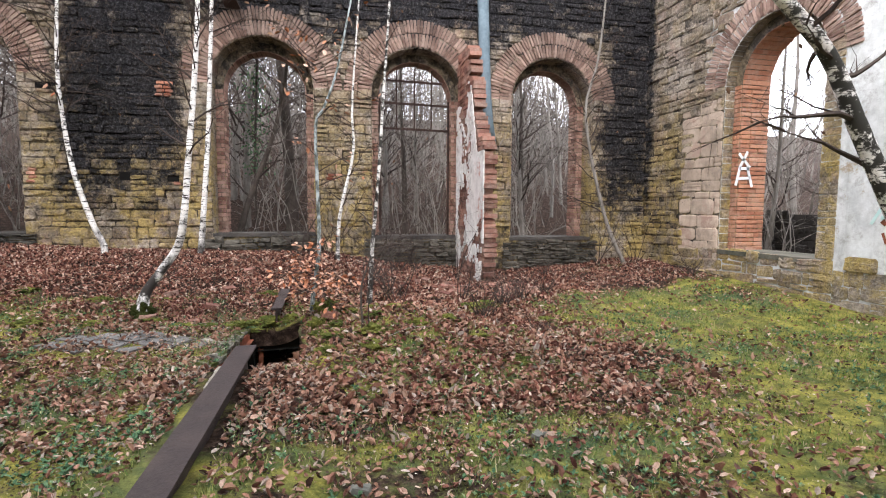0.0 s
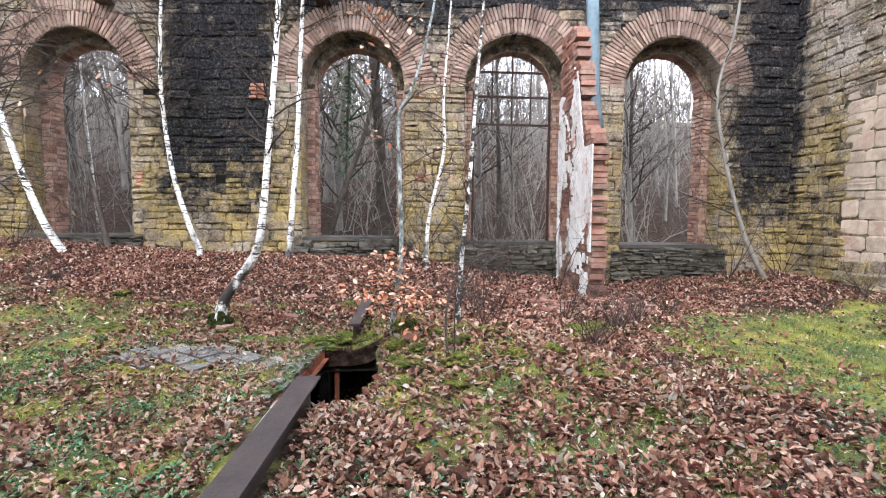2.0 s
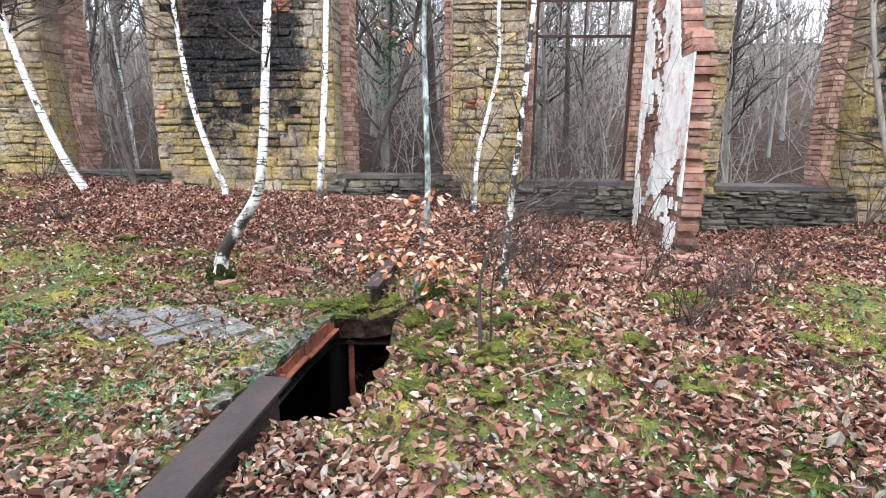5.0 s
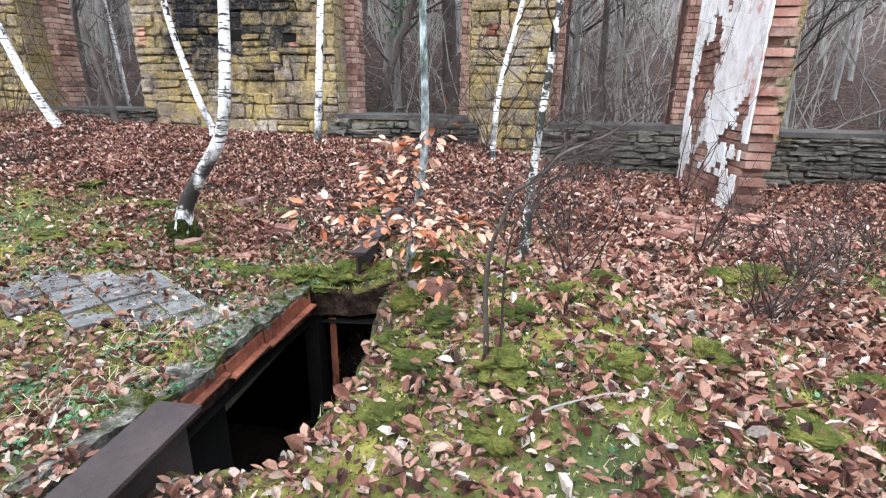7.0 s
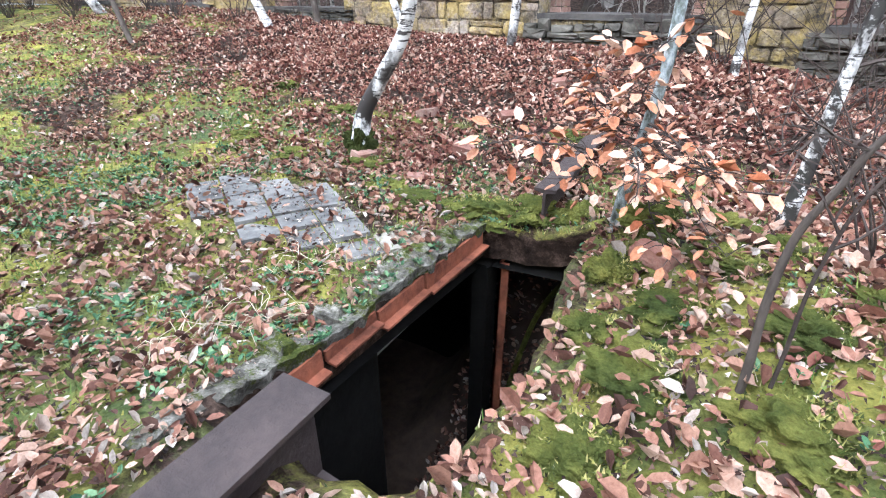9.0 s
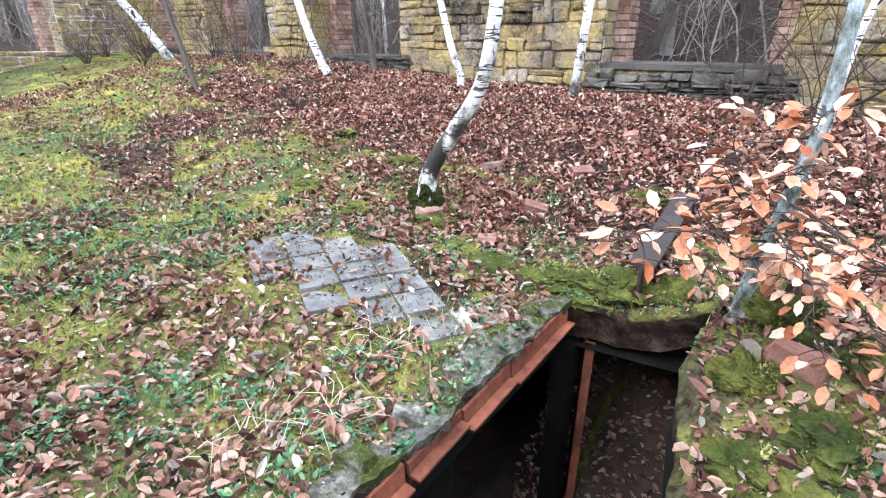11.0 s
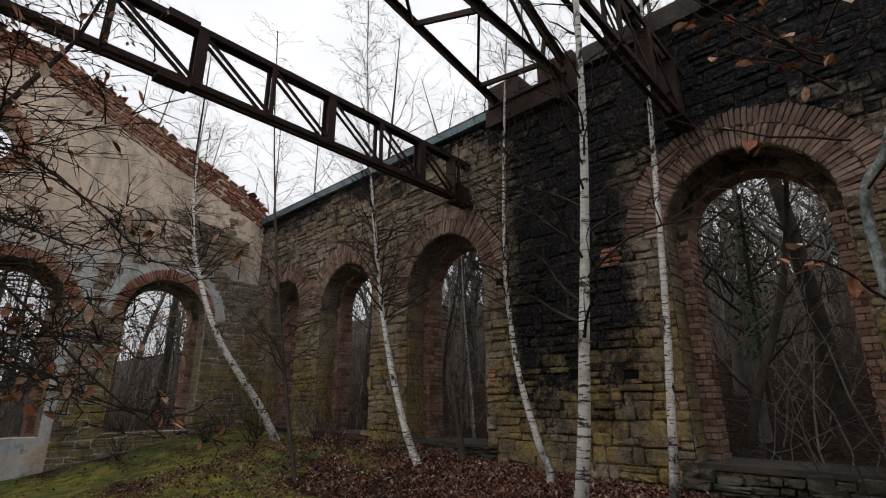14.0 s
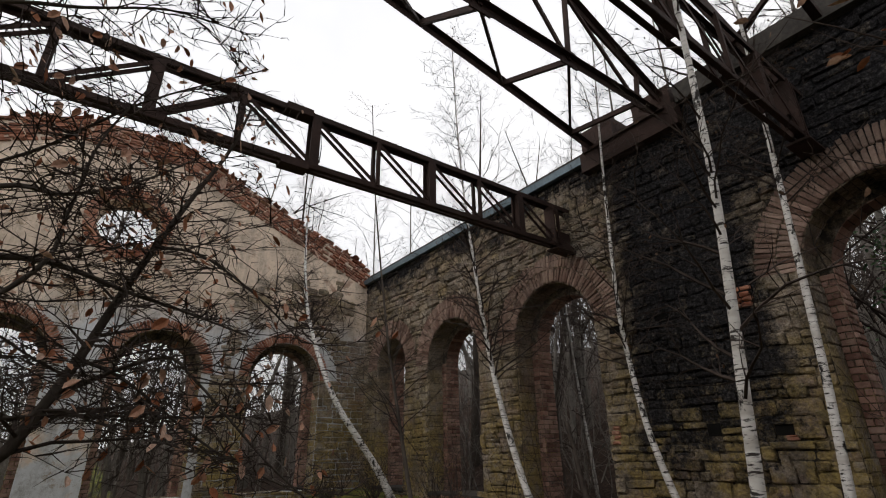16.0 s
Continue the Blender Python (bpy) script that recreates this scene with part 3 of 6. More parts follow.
def lay_stones(rnd, stones, put_matrix, owner, single, name="masonry", material=STONE_B, gap=0.018, depth=(0.006, 0.045)):
    """Lays stones on a face. single(u, z) picks those that become objects of their own."""
    rest, count = [], 0
    for u, z, w, h in stones:
        d = rnd.uniform(*depth)
        if rnd.random() < 0.13 and h < 0.17:
            h, z, d = h * 1.7, z + h * 0.3, d + 0.012
        m = put_matrix(u, z + 0.04 * noise.noise((u * 0.9, z * 0.8, 6.0)) + rnd.gauss(0, 0.005)) @ Matrix.Rotation(rnd.gauss(0, 0.03), 4, "Y")
        if count < 300 and single and single(u, z):
            ob = new("stone", rnd.choice(STONE_SHAPES))
            ob.parent = owner
            ob.matrix_local = m @ Matrix.Diagonal((w - gap, d, h - gap, 1))
            count += 1
            continue
        v, f = stone_mesh(rnd)
        k = m @ Matrix.Diagonal((w - gap, d, h - gap, 1))
        rest.append(([tuple(k @ Vector(q)) for q in v], f))
    if rest:
        tagged(part(name, merge(rest), material, owner), kind="stuff")


def ring_blocks(rnd, c, z0, radii, put_matrix, owner, single, material=BRICK_B, step=0.066, depth=0.024):
    """The bricks of a round arch, standing on end in concentric rings."""
    rest = []
    for r0, r1 in radii:
        n = int(math.pi * (r0 + r1) / 2 / step)
        for i in range(n):
            a = math.pi * (i + 0.5) / n
            r = (r0 + r1) / 2
            w, l = (2 * r * math.sin(math.pi / n / 2) - 0.007) * rnd.uniform(0.88, 1.0), (r1 - r0) - 0.01
            m = put_matrix(c - r * math.cos(a), z0 + r * math.sin(a)) @ Matrix.Rotation(a - math.pi / 2, 4, "Y")
            d = depth * rnd.uniform(0.5, 1.3)
            if single:
                ob = new("brick", rnd.choice(BRICK_SHAPES))
                ob.parent = owner
                ob.matrix_local = m @ Matrix.Diagonal((w, d, l, 1))
            else:
                v, f = stone_mesh(rnd)
                k = m @ Matrix.Diagonal((w, d, l, 1))
                rest.append(([tuple(k @ Vector(q)) for q in v], f))
    return rest


BRICK_SHAPES = [me.copy() for me in STONE_SHAPES]
for me in BRICK_SHAPES:
    me.name = "brick"
    me.materials.clear()
    me.materials.append(BRICK_A)


def reveal_blocks(rnd, c, hw, sill, spring, d0, d1, put, brick):
    """Blocks on both jambs and under the arch of one opening."""
    out = []
    for s in (-1, 1):
        z = sill
        while z < spring:
            h = 0.079 if brick else rnd.uniform(0.1, 0.2)
            h = min(h, spring - z)
            cuts = [d0, d1]
            if brick:
                k = rnd.choice((0.35, 0.65))
                cuts = [d0, d0 + (d1 - d0) * k, d1]
            for a, b in zip(cuts, cuts[1:]):
                e, q = c + s * hw, rnd.uniform(0.004, 0.022)
                g = 0.005
                pts = [(e, a + g, z + g), (e, b - g, z + g), (e, b - g, z + h - g), (e, a + g, z + h - g)]
                ins = [(e - s * q, a + 0.012, z + 0.014), (e - s * q, b - 0.012, z + 0.014), (e - s * q, b - 0.012, z + h - 0.014), (e - s * q, a + 0.012, z + h - 0.014)]
                v = [put(*p) for p in pts + ins]
                out.append((v, [(4, 5, 6, 7), (0, 1, 5, 4), (1, 2, 6, 5), (2, 3, 7, 6), (3, 0, 4, 7)]))
            z += h
    n = int(math.pi * hw / 0.085)
    for i in range(n):
        a0, a1 = math.pi * (i + 0.06) / n, math.pi * (i + 0.94) / n
        q = rnd.uniform(0.004, 0.02)
        v = []
        for r in (hw, hw - q):
            for a, d in ((a0, d0 + 0.006), (a1, d0 + 0.006), (a1, d1 - 0.006), (a0, d1 - 0.006)):
                v.append(put(c - r * math.cos(a), d, spring + r * math.sin(a)))
        out.append((v, [(4, 5, 6, 7), (0, 1, 5, 4), (1, 2, 6, 5), (2, 3, 7, 6), (3, 0, 4, 7)]))
    return out


def step_bricks(rnd, c, r0, r1, sill, spring, depth, put):
    """Bricks on the face of the set-back order, facing into the room."""
    out = []
    for s in (-1, 1):
        z, k = sill, 0
        while z < spring - 0.02:
            k += 1
            cuts = [r0, r1] if k % 2 else [r0, r0 + (r1 - r0) * 0.5, r1]
            for a, b in zip(cuts, cuts[1:]):
                q = depth - rnd.uniform(0.008, 0.016)
                g = 0.005
                lo, hi = sorted((c + s * (a + g), c + s * (b - g)))
                v = [put(lo, depth, z + g), put(hi, depth, z + g), put(hi, depth, z + 0.079 - g), put(lo, depth, z + 0.079 - g),
                     put(lo + 0.004, q, z + 0.009), put(hi - 0.004, q, z + 0.009), put(hi - 0.004, q, z + 0.07), put(lo + 0.004, q, z + 0.07)]
                out.append((v, [(4, 5, 6, 7), (0, 1, 5, 4), (1, 2, 6, 5), (2, 3, 7, 6), (3, 0, 4, 7)]))
            z += 0.079
    return out


def circle_block(openings, rings, extra=()):
    """blocked() for courses(): openings and arch rings."""
    def blocked(z):
        out = [(a, b) for a, b, z0, z1 in extra if z0 <= z <= z1]
        for (c, hw, sill, spring), r in zip(openings, rings):
            if sill <= z < spring - 0.0:
                out.append((c - hw, c + hw))
            elif spring <= z < spring + r:
                w = math.sqrt(max(0.0, r * r - (z - spring) ** 2))
                out.append((c - w, c + w))
        return out
    return blocked


# ---- the long north wall ----
PUT_N = lambda u, d, z: (u, d, z)
MAT_N = lambda u, z: Matrix.Translation((u, 0, z))
WALL_TOP = 6.55
N_OPEN = [(2.9, HALF, 0.82, SPRING), (0.0, HALF, 0.86, SPRING), (-2.95, HALF, 0.93, SPRING),
          (-7.84, HALF, 0.95, SPRING), (-10.82, HALF, 0.98, SPRING), (-13.5, 0.74, 1.0, 3.9)]
N_RING = [HALF + 0.53] * 5 + [0.74 + 0.5]
top_n = lambda u: WALL_TOP + (0.12 if u > -6.5 else 0.0)
wall_n = tagged(part("wall_north", arch_slab(-15.0, 5.15, 0.0, REVEAL, -1.5, top_n, N_OPEN, PUT_N, False), MORTAR),
                "soot-stained sandstone wall with tall round-arched openings", "wall", kind="structure")
outer = [(c, hw - 0.16, s, sp) for c, hw, s, sp in N_OPEN]
part("outer_leaf", arch_slab(-15.8, 5.95, REVEAL, THICK, -1.5, top_n, outer, PUT_N), MORTAR, wall_n)
PUTLOGS = [(-5.33, 1.98, 0.17, 0.15), (-4.53, 1.95, 0.19, 0.12), (-5.75, 3.52, 0.2, 0.12), (1.98, 4.75, 0.2, 0.14), (3.2, 4.85, 0.18, 0.12), (-6.5, 3.5, 0.3, 0.12)]
extra = [(u - w / 2, u + w / 2, z - h / 2, z + h / 2) for u, z, w, h in PUTLOGS]
stones = courses(rng, -15.0, 5.15, 0.0, top_n, circle_block(N_OPEN, N_RING, extra))
stones = [b for b in stones if not (b[1] < 1.0 and any(abs(b[0] - o[0]) < HALF + 0.15 for o in N_OPEN))]
for o in N_OPEN:
    low = courses(rng, o[0] - o[1] - 0.16, o[0] + o[1] + 0.16, 0.1, lambda u: o[2] - 0.04, lambda z: [], 0.035, 0.095, 0.1, 0.42)
    lay_stones(rng, low, MAT_N, wall_n, None, "dark_plinth_stone", PLINTH, 0.012, (0.02, 0.1))
lay_stones(rng, stones, MAT_N, wall_n, lambda u, z: -6.7 < u < -1.6 and 0.5 < z < 2.75, "coursed_stone")
# thin near-black plates paint the shade inside the putlog holes
for u, z, w, h in PUTLOGS:
    part("putlog_shade", box(u - w / 2, u + w / 2, -0.004, 0.0, z - h / 2, z + h / 2), SHADE_BLACK, wall_n)
patch = []
for u0, z0, nu, nz in ((-6.78, 1.86, 1, 4), (-4.72, 3.44, 2, 4), (-4.46, 1.86, 1, 1), (-1.75, 2.0, 2, 2), (-1.4, 1.9, 2, 1)):
    for q in range(nz):
        for p in range(nu):
            vv, ff = stone_mesh(rng)
            kk = MAT_N(u0 + p * 0.14 + (q % 2) * 0.03, z0 + q * 0.07) @ Matrix.Diagonal((0.125, 0.045, 0.058, 1))
            patch.append(([tuple(kk @ Vector(w)) for w in vv], ff))
part("brick_patch", merge(patch), BRICK_EDGE, wall_n, "small patches of red brick")
ring, soffit = [], []
for k, ((c, hw, sill, spring), r) in enumerate(zip(N_OPEN, N_RING)):
    ring += ring_blocks(rng, c, spring, [(hw, hw + 0.27), (hw + 0.27, r)], MAT_N, wall_n, k == 2)
    soffit += reveal_blocks(rng, c, hw, sill, spring, 0.0, REVEAL, PUT_N, False)
part("jamb_stone", merge(soffit), STONE_B, wall_n)
part("arch_ring", merge(ring), BRICK_RING, wall_n)
jambs = []
for c, hw, sill, spring in outer:
    jambs += reveal_blocks(rng, c, hw, sill, spring, REVEAL, THICK, PUT_N, True) + step_bricks(rng, c, hw, hw + 0.16, sill, spring, REVEAL, PUT_N)
part("brick_jamb", merge(jambs), BRICK_B, wall_n)
for c, hw, sill, spring in N_OPEN:
    v, f = box(c - hw, c + hw, -0.03, THICK + 0.05, sill - 0.05, sill + 0.015)
    part("window_sill", (v, f), COPING, wall_n)

# ---- wall head, gutter and bearing blocks ----
part("gutter_flashing", merge([box(-15.0, -6.62, -0.13, 0.02, WALL_TOP - 0.0, WALL_TOP + 0.1), box(-15.0, -6.62, -0.15, -0.13, WALL_TOP - 0.03, WALL_TOP + 0.12)]), ZINC, wall_n)
part("wall_coping", merge([box(-15.8, -6.6, 0.03, 0.85, WALL_TOP + 0.004, WALL_TOP + 0.3), box(-4.8, 5.2, -0.14, 0.85, WALL_TOP + 0.125, WALL_TOP + 0.45)]), COPING, wall_n)
part("bearing_block", merge([box(-6.6, -4.8, -0.2, 0.75, WALL_TOP - 0.25, WALL_TOP + 0.12), box(-6.55, -5.9, -0.18, 0.6, WALL_TOP + 0.125, WALL_TOP + 0.55), box(-5.5, -4.85, -0.18, 0.6, WALL_TOP + 0.125, WALL_TOP + 0.5)]), RUST, wall_n)

# ---- west gable ----
PUT_W = lambda u, d, z: (-15.0 - d, u, z)
MAT_W = lambda u, z: Matrix.Translation((-15.0, u, z)) @ Matrix.Rotation(math.pi / 2, 4, "Z")
MID = -6.7
top_w = lambda u: 9.48 - 0.43 * max(0.0, abs(u - MID) - 1.1)
W_OPEN = [(-2.27, HALF, 0.95, 3.6), (-5.22, HALF, 0.95, 3.6), (-8.15, HALF, 0.95, 3.6), (-11.1, HALF, 0.95, 3.6)]


def gable():
    wall = tagged(part("wall_west", arch_slab(-13.4, 0.0, 0.0, REVEAL, -1.5, lambda u: 5.6, W_OPEN, PUT_W, False), PLASTER_TAN),
                  "gable wall with flaking tan plaster and brick-edged slope", "wall", kind="structure")
    small = [(c, hw - 0.16, s, sp) for c, hw, s, sp in W_OPEN]
    part("outer_leaf", arch_slab(-13.4, 0.0, REVEAL, THICK, -1.5, lambda u: 5.6, small, PUT_W), MORTAR, wall)
    # the gable triangle with its round window
    oc, oz, orad, n = MID + 0.28, 6.98, 0.66, 128
    v, f = [], []
    for d in (0.0, THICK):
        for i in range(n):
            a = 2 * math.pi * i / n
            v.append(PUT_W(oc + orad * math.cos(a), d, oz + orad * math.sin(a)))
        rim = []
        for i in range(n):
            a = 2 * math.pi * i / n
            dx, dz = math.cos(a), math.sin(a)
            best = 99.0
            for k in range(1, 900):
                u, z = oc + dx * k * 0.012, oz + dz * k * 0.012
                if z < 5.6 or z > top_w(u) or u > 0.0 or u < -13.4:
                    best = k * 0.012
                    break
            u, z = oc + dx * best, oz + dz * best
            rim.append((min(0.0, max(-13.4, u)), max(5.6, z)))
        for cu, cz in ((0.0, 5.6), (0.0, top_w(0.0)), (-13.4, 5.6), (-13.4, top_w(-13.4)), (MID - 1.1, 9.48), (MID + 1.1, 9.48)):
            ca = math.atan2(cz - oz, cu - oc) / (2 * math.pi) * n
            rim[int(round(ca)) % n] = (cu, cz)
        v += [PUT_W(u, d, z) for u, z in rim]
    for i in range(n):
        k = (i + 1) % n
        f += [(i, k, n + k, n + i), (2 * n + i, 3 * n + i, 3 * n + k, 2 * n + k), (i, 2 * n + i, 2 * n + k, k), (n + i, n + k, 3 * n + k, 3 * n + i)]
    part("gable_head", (v, f), PLASTER_TAN, wall)
    # brick courses following the slope
    bricks = []
    for side in (-1, 1):
        for row in range(9):
            u = 0.0
            while u < 6.7:
                w = rng.uniform(0.2, 0.3)
                if rng.random() < 0.96 - (0.35 if row == 8 else 0):
                    uu = MID + side * u
                    z = top_w(uu) - 0.62 + row * 0.082 + rng.uniform(-0.01, 0.01)
                    sl = 0 if u < 1.1 else -side * 0.406
                    m = MAT_W(uu, z) @ Matrix.Rotation(-sl, 4, "Y")
                    vv, ff = stone_mesh(rng)
                    kk = m @ Matrix.Diagonal((w - 0.012, rng.uniform(0.03, 0.07), 0.07, 1))
                    bricks.append(([tuple(kk @ Vector(q)) for q in vv], ff))
                    if row == 8:
                        kk = MAT_W(uu, z - 0.03) @ Matrix.Rotation(-sl, 4, "Y") @ Matrix.Translation((0, THICK, 0)) @ Matrix.Diagonal((w - 0.012, THICK, 0.12, 1))
                        bricks.append(([tuple(kk @ Vector(q)) for q in vv], ff))
                u += w
    for i in range(40):
        a = 2 * math.pi * (i + 0.5) / 40
        m = MAT_W(oc + 0.8 * math.cos(a), oz + 0.8 * math.sin(a)) @ Matrix.Rotation(math.pi / 2 - a, 4, "Y")
        vv, ff = stone_mesh(rng)
        kk = m @ Matrix.Diagonal((0.12, 0.02, 0.27, 1))
        bricks.append(([tuple(kk @ Vector(q)) for q in vv], ff))
    for c, hw, sill, spring in W_OPEN:
        bricks += ring_blocks(rng, c, spring, [(hw, hw + 0.25)], MAT_W, wall, False)
    part("jamb_stone", merge([q for c, hw, sill, spring in W_OPEN for q in reveal_blocks(rng, c, hw, sill, spring, 0.0, REVEAL, PUT_W, False)]), STONE_B, wall)
    part("brick_edging", merge(bricks), BRICK_EDGE, wall)
    jamb = []
    for c, hw, sill, spring in small:
        jamb += reveal_blocks(rng, c, hw, sill, spring, REVEAL, THICK, PUT_W, True) + step_bricks(rng, c, hw, hw + 0.16, sill, spring, REVEAL, PUT_W)
    part("brick_jamb", merge(jamb), BRICK_B, wall)
    bare = courses(rng, -4.1, 0.0, 0.2, lambda u: 5.1 + 1.6 * noise.noise((u, 3.0, 0)) - (1.2 if u < -3.3 else 0.0), circle_block(W_OPEN, [HALF + 0.5] * 4))
    bare += [b for b in courses(rng, -4.2, -0.4, 5.3, lambda u: 7.3 + 0.3 * u, lambda z: []) if noise.noise((b[0] * 1.3, b[1] * 1.3, 5.0)) + 0.4 * noise.noise((b[0] * 4, b[1] * 4, 2.0)) > -0.02]
    lay_stones(rng, bare, MAT_W, wall, None, "bare_stone")


gable()

# ---- east wall, stone by the corner and plastered further on ----
PUT_E = lambda u, d, z: (5.15 + d, -u, z)
MAT_E = lambda u, z: Matrix.Translation((5.15, -u, z)) @ Matrix.Rotation(-math.pi / 2, 4, "Z")
E_OPEN = [(3.2, HALF, 0.7, 3.62)]
top_e = lambda u: 6.6 + 0.3 * min(u, 6.7)


def east():
    wall = tagged(part("wall_east", arch_slab(0.0, 13.4, 0.0, 0.2, -1.5, top_e, E_OPEN, PUT_E, False), PLASTER),
                  "pale plastered end wall with bare stone at the corner", "wall", kind="structure")
    small = [(c, hw - 0.16, s, sp) for c, hw, s, sp in E_OPEN]
    part("outer_leaf", arch_slab(-0.5, 13.4, 0.2, THICK, -1.5, top_e, small, PUT_E), MORTAR, wall)
    bare = courses(rng, 0.0, 4.35, 0.0, lambda u: 6.6, circle_block(E_OPEN, [HALF + 0.5]))
    bare = [b for b in bare if b[0] < 1.25 + 0.4 * noise.noise((b[1] * 1.3, 0, 3.0)) or (b[1] > 3.3 and b[0] < 3.6) or b[1] < 0.75]
    part("rubble_backing", merge([box(5.14, 5.15, -1.15, 0.0, -0.3, 6.5), box(5.14, 5.15, -1.75, -1.15, 3.6, 6.5)]), MORTAR, wall)
    part("pink_render", box(5.144, 5.15, -2.268, -1.152, -0.3, 3.598), MORTAR, wall)
    ashlar = [b for b in courses(rng, 1.2, 2.262, 0.1, lambda u: 3.56, lambda z: [], 0.13, 0.34, 0.28, 0.62)]
    lay_stones(rng, ashlar, MAT_E, wall, None, "ashlar_block", PLASTER_PINK, 0.009, (0.01, 0.022))
    lay_stones(rng, bare, MAT_E, wall, None, "bare_stone")
    b = []
    for c, hw, sill, spring in E_OPEN:
        b += ring_blocks(rng, c, spring, [(hw, hw + 0.26), (hw + 0.26, hw + 0.5)], MAT_E, wall, False)
    part("arch_ring", merge(b), BRICK_RING, wall)
    part("jamb_stone", merge(reveal_blocks(rng, 3.2, HALF, 0.7, 3.62, 0.0, 0.2, PUT_E, False)), STONE_B, wall)
    jamb = []
    for c, hw, sill, spring in small:
        jamb += reveal_blocks(rng, c, hw, sill, spring, 0.2, THICK, PUT_E, True) + step_bricks(rng, c, hw, hw + 0.16, sill, spring, 0.2, PUT_E)
    part("salmon_jamb", merge(jamb), BRICK_PINK, wall)
    patch = [b for b in courses(rng, 4.4, 6.5, 0.0, lambda u: 0.75 + 0.4 * noise.noise((u * 2, 0, 0)), lambda z: [])]
    patch += [b for b in courses(rng, 4.13, 4.4, 0.0, lambda u: 4.0, lambda z: [], 0.08, 0.16, 0.1, 0.26)]
    lay_stones(rng, patch, MAT_E, wall, None, "bare_patch_stone", STONE_B, 0.006, (0.006, 0.02))
    part("window_sill", box(5.12, 5.98, -4.13, -2.27, 0.64, 0.715), PALE, wall)


east()
paint = tagged(new("graffiti"), "white paint daubs on the salmon brick jamb", "graffiti")
for a, b in (((5.32, 2.42), (5.56, 2.18)), ((5.50, 2.46), (5.36, 2.2)), ((5.36, 2.2), (5.28, 1.86)), ((5.5, 2.2), (5.62, 1.84)), ((5.34, 2.16), (5.55, 2.16)), ((5.31, 1.98), (5.58, 2.0))):
    part("paint_stroke", beam((a[0], -2.462, a[1]), (b[0], -2.462, b[1]), 0.006, 0.05), WHITE_PAINT, paint)

tag = tagged(new("graffiti"), "faded teal and orange paint on plaster", "graffiti")
rp = random.Random(4)
for k in range(11):
    u, z, a = 4.85 + rp.uniform(0, 0.8), rp.uniform(1.0, 1.55), rp.uniform(0, 3.1)
    l = rp.uniform(0.06, 0.16)
    part("paint_stroke", beam((5.143, -u - l * math.cos(a), z - l * math.sin(a)), (5.143, -u + l * math.cos(a), z + l * math.sin(a)), 0.004, rp.uniform(0.03, 0.08)) if abs(math.cos(a)) > 0.2 else beam((5.143, -u - l, z), (5.143, -u + l, z + 0.03), 0.004, 0.05), TEAL_PAINT if k % 4 else ORANGE, tag)

# a plain wall closes the hall behind the walker
wall_s = tagged(part("wall_south", box(-15.8, 5.95, -14.2, -13.4, -1.5, 6.5), PLASTER_TAN), "weathered plain wall closing the roofless hall", "wall", kind="structure")

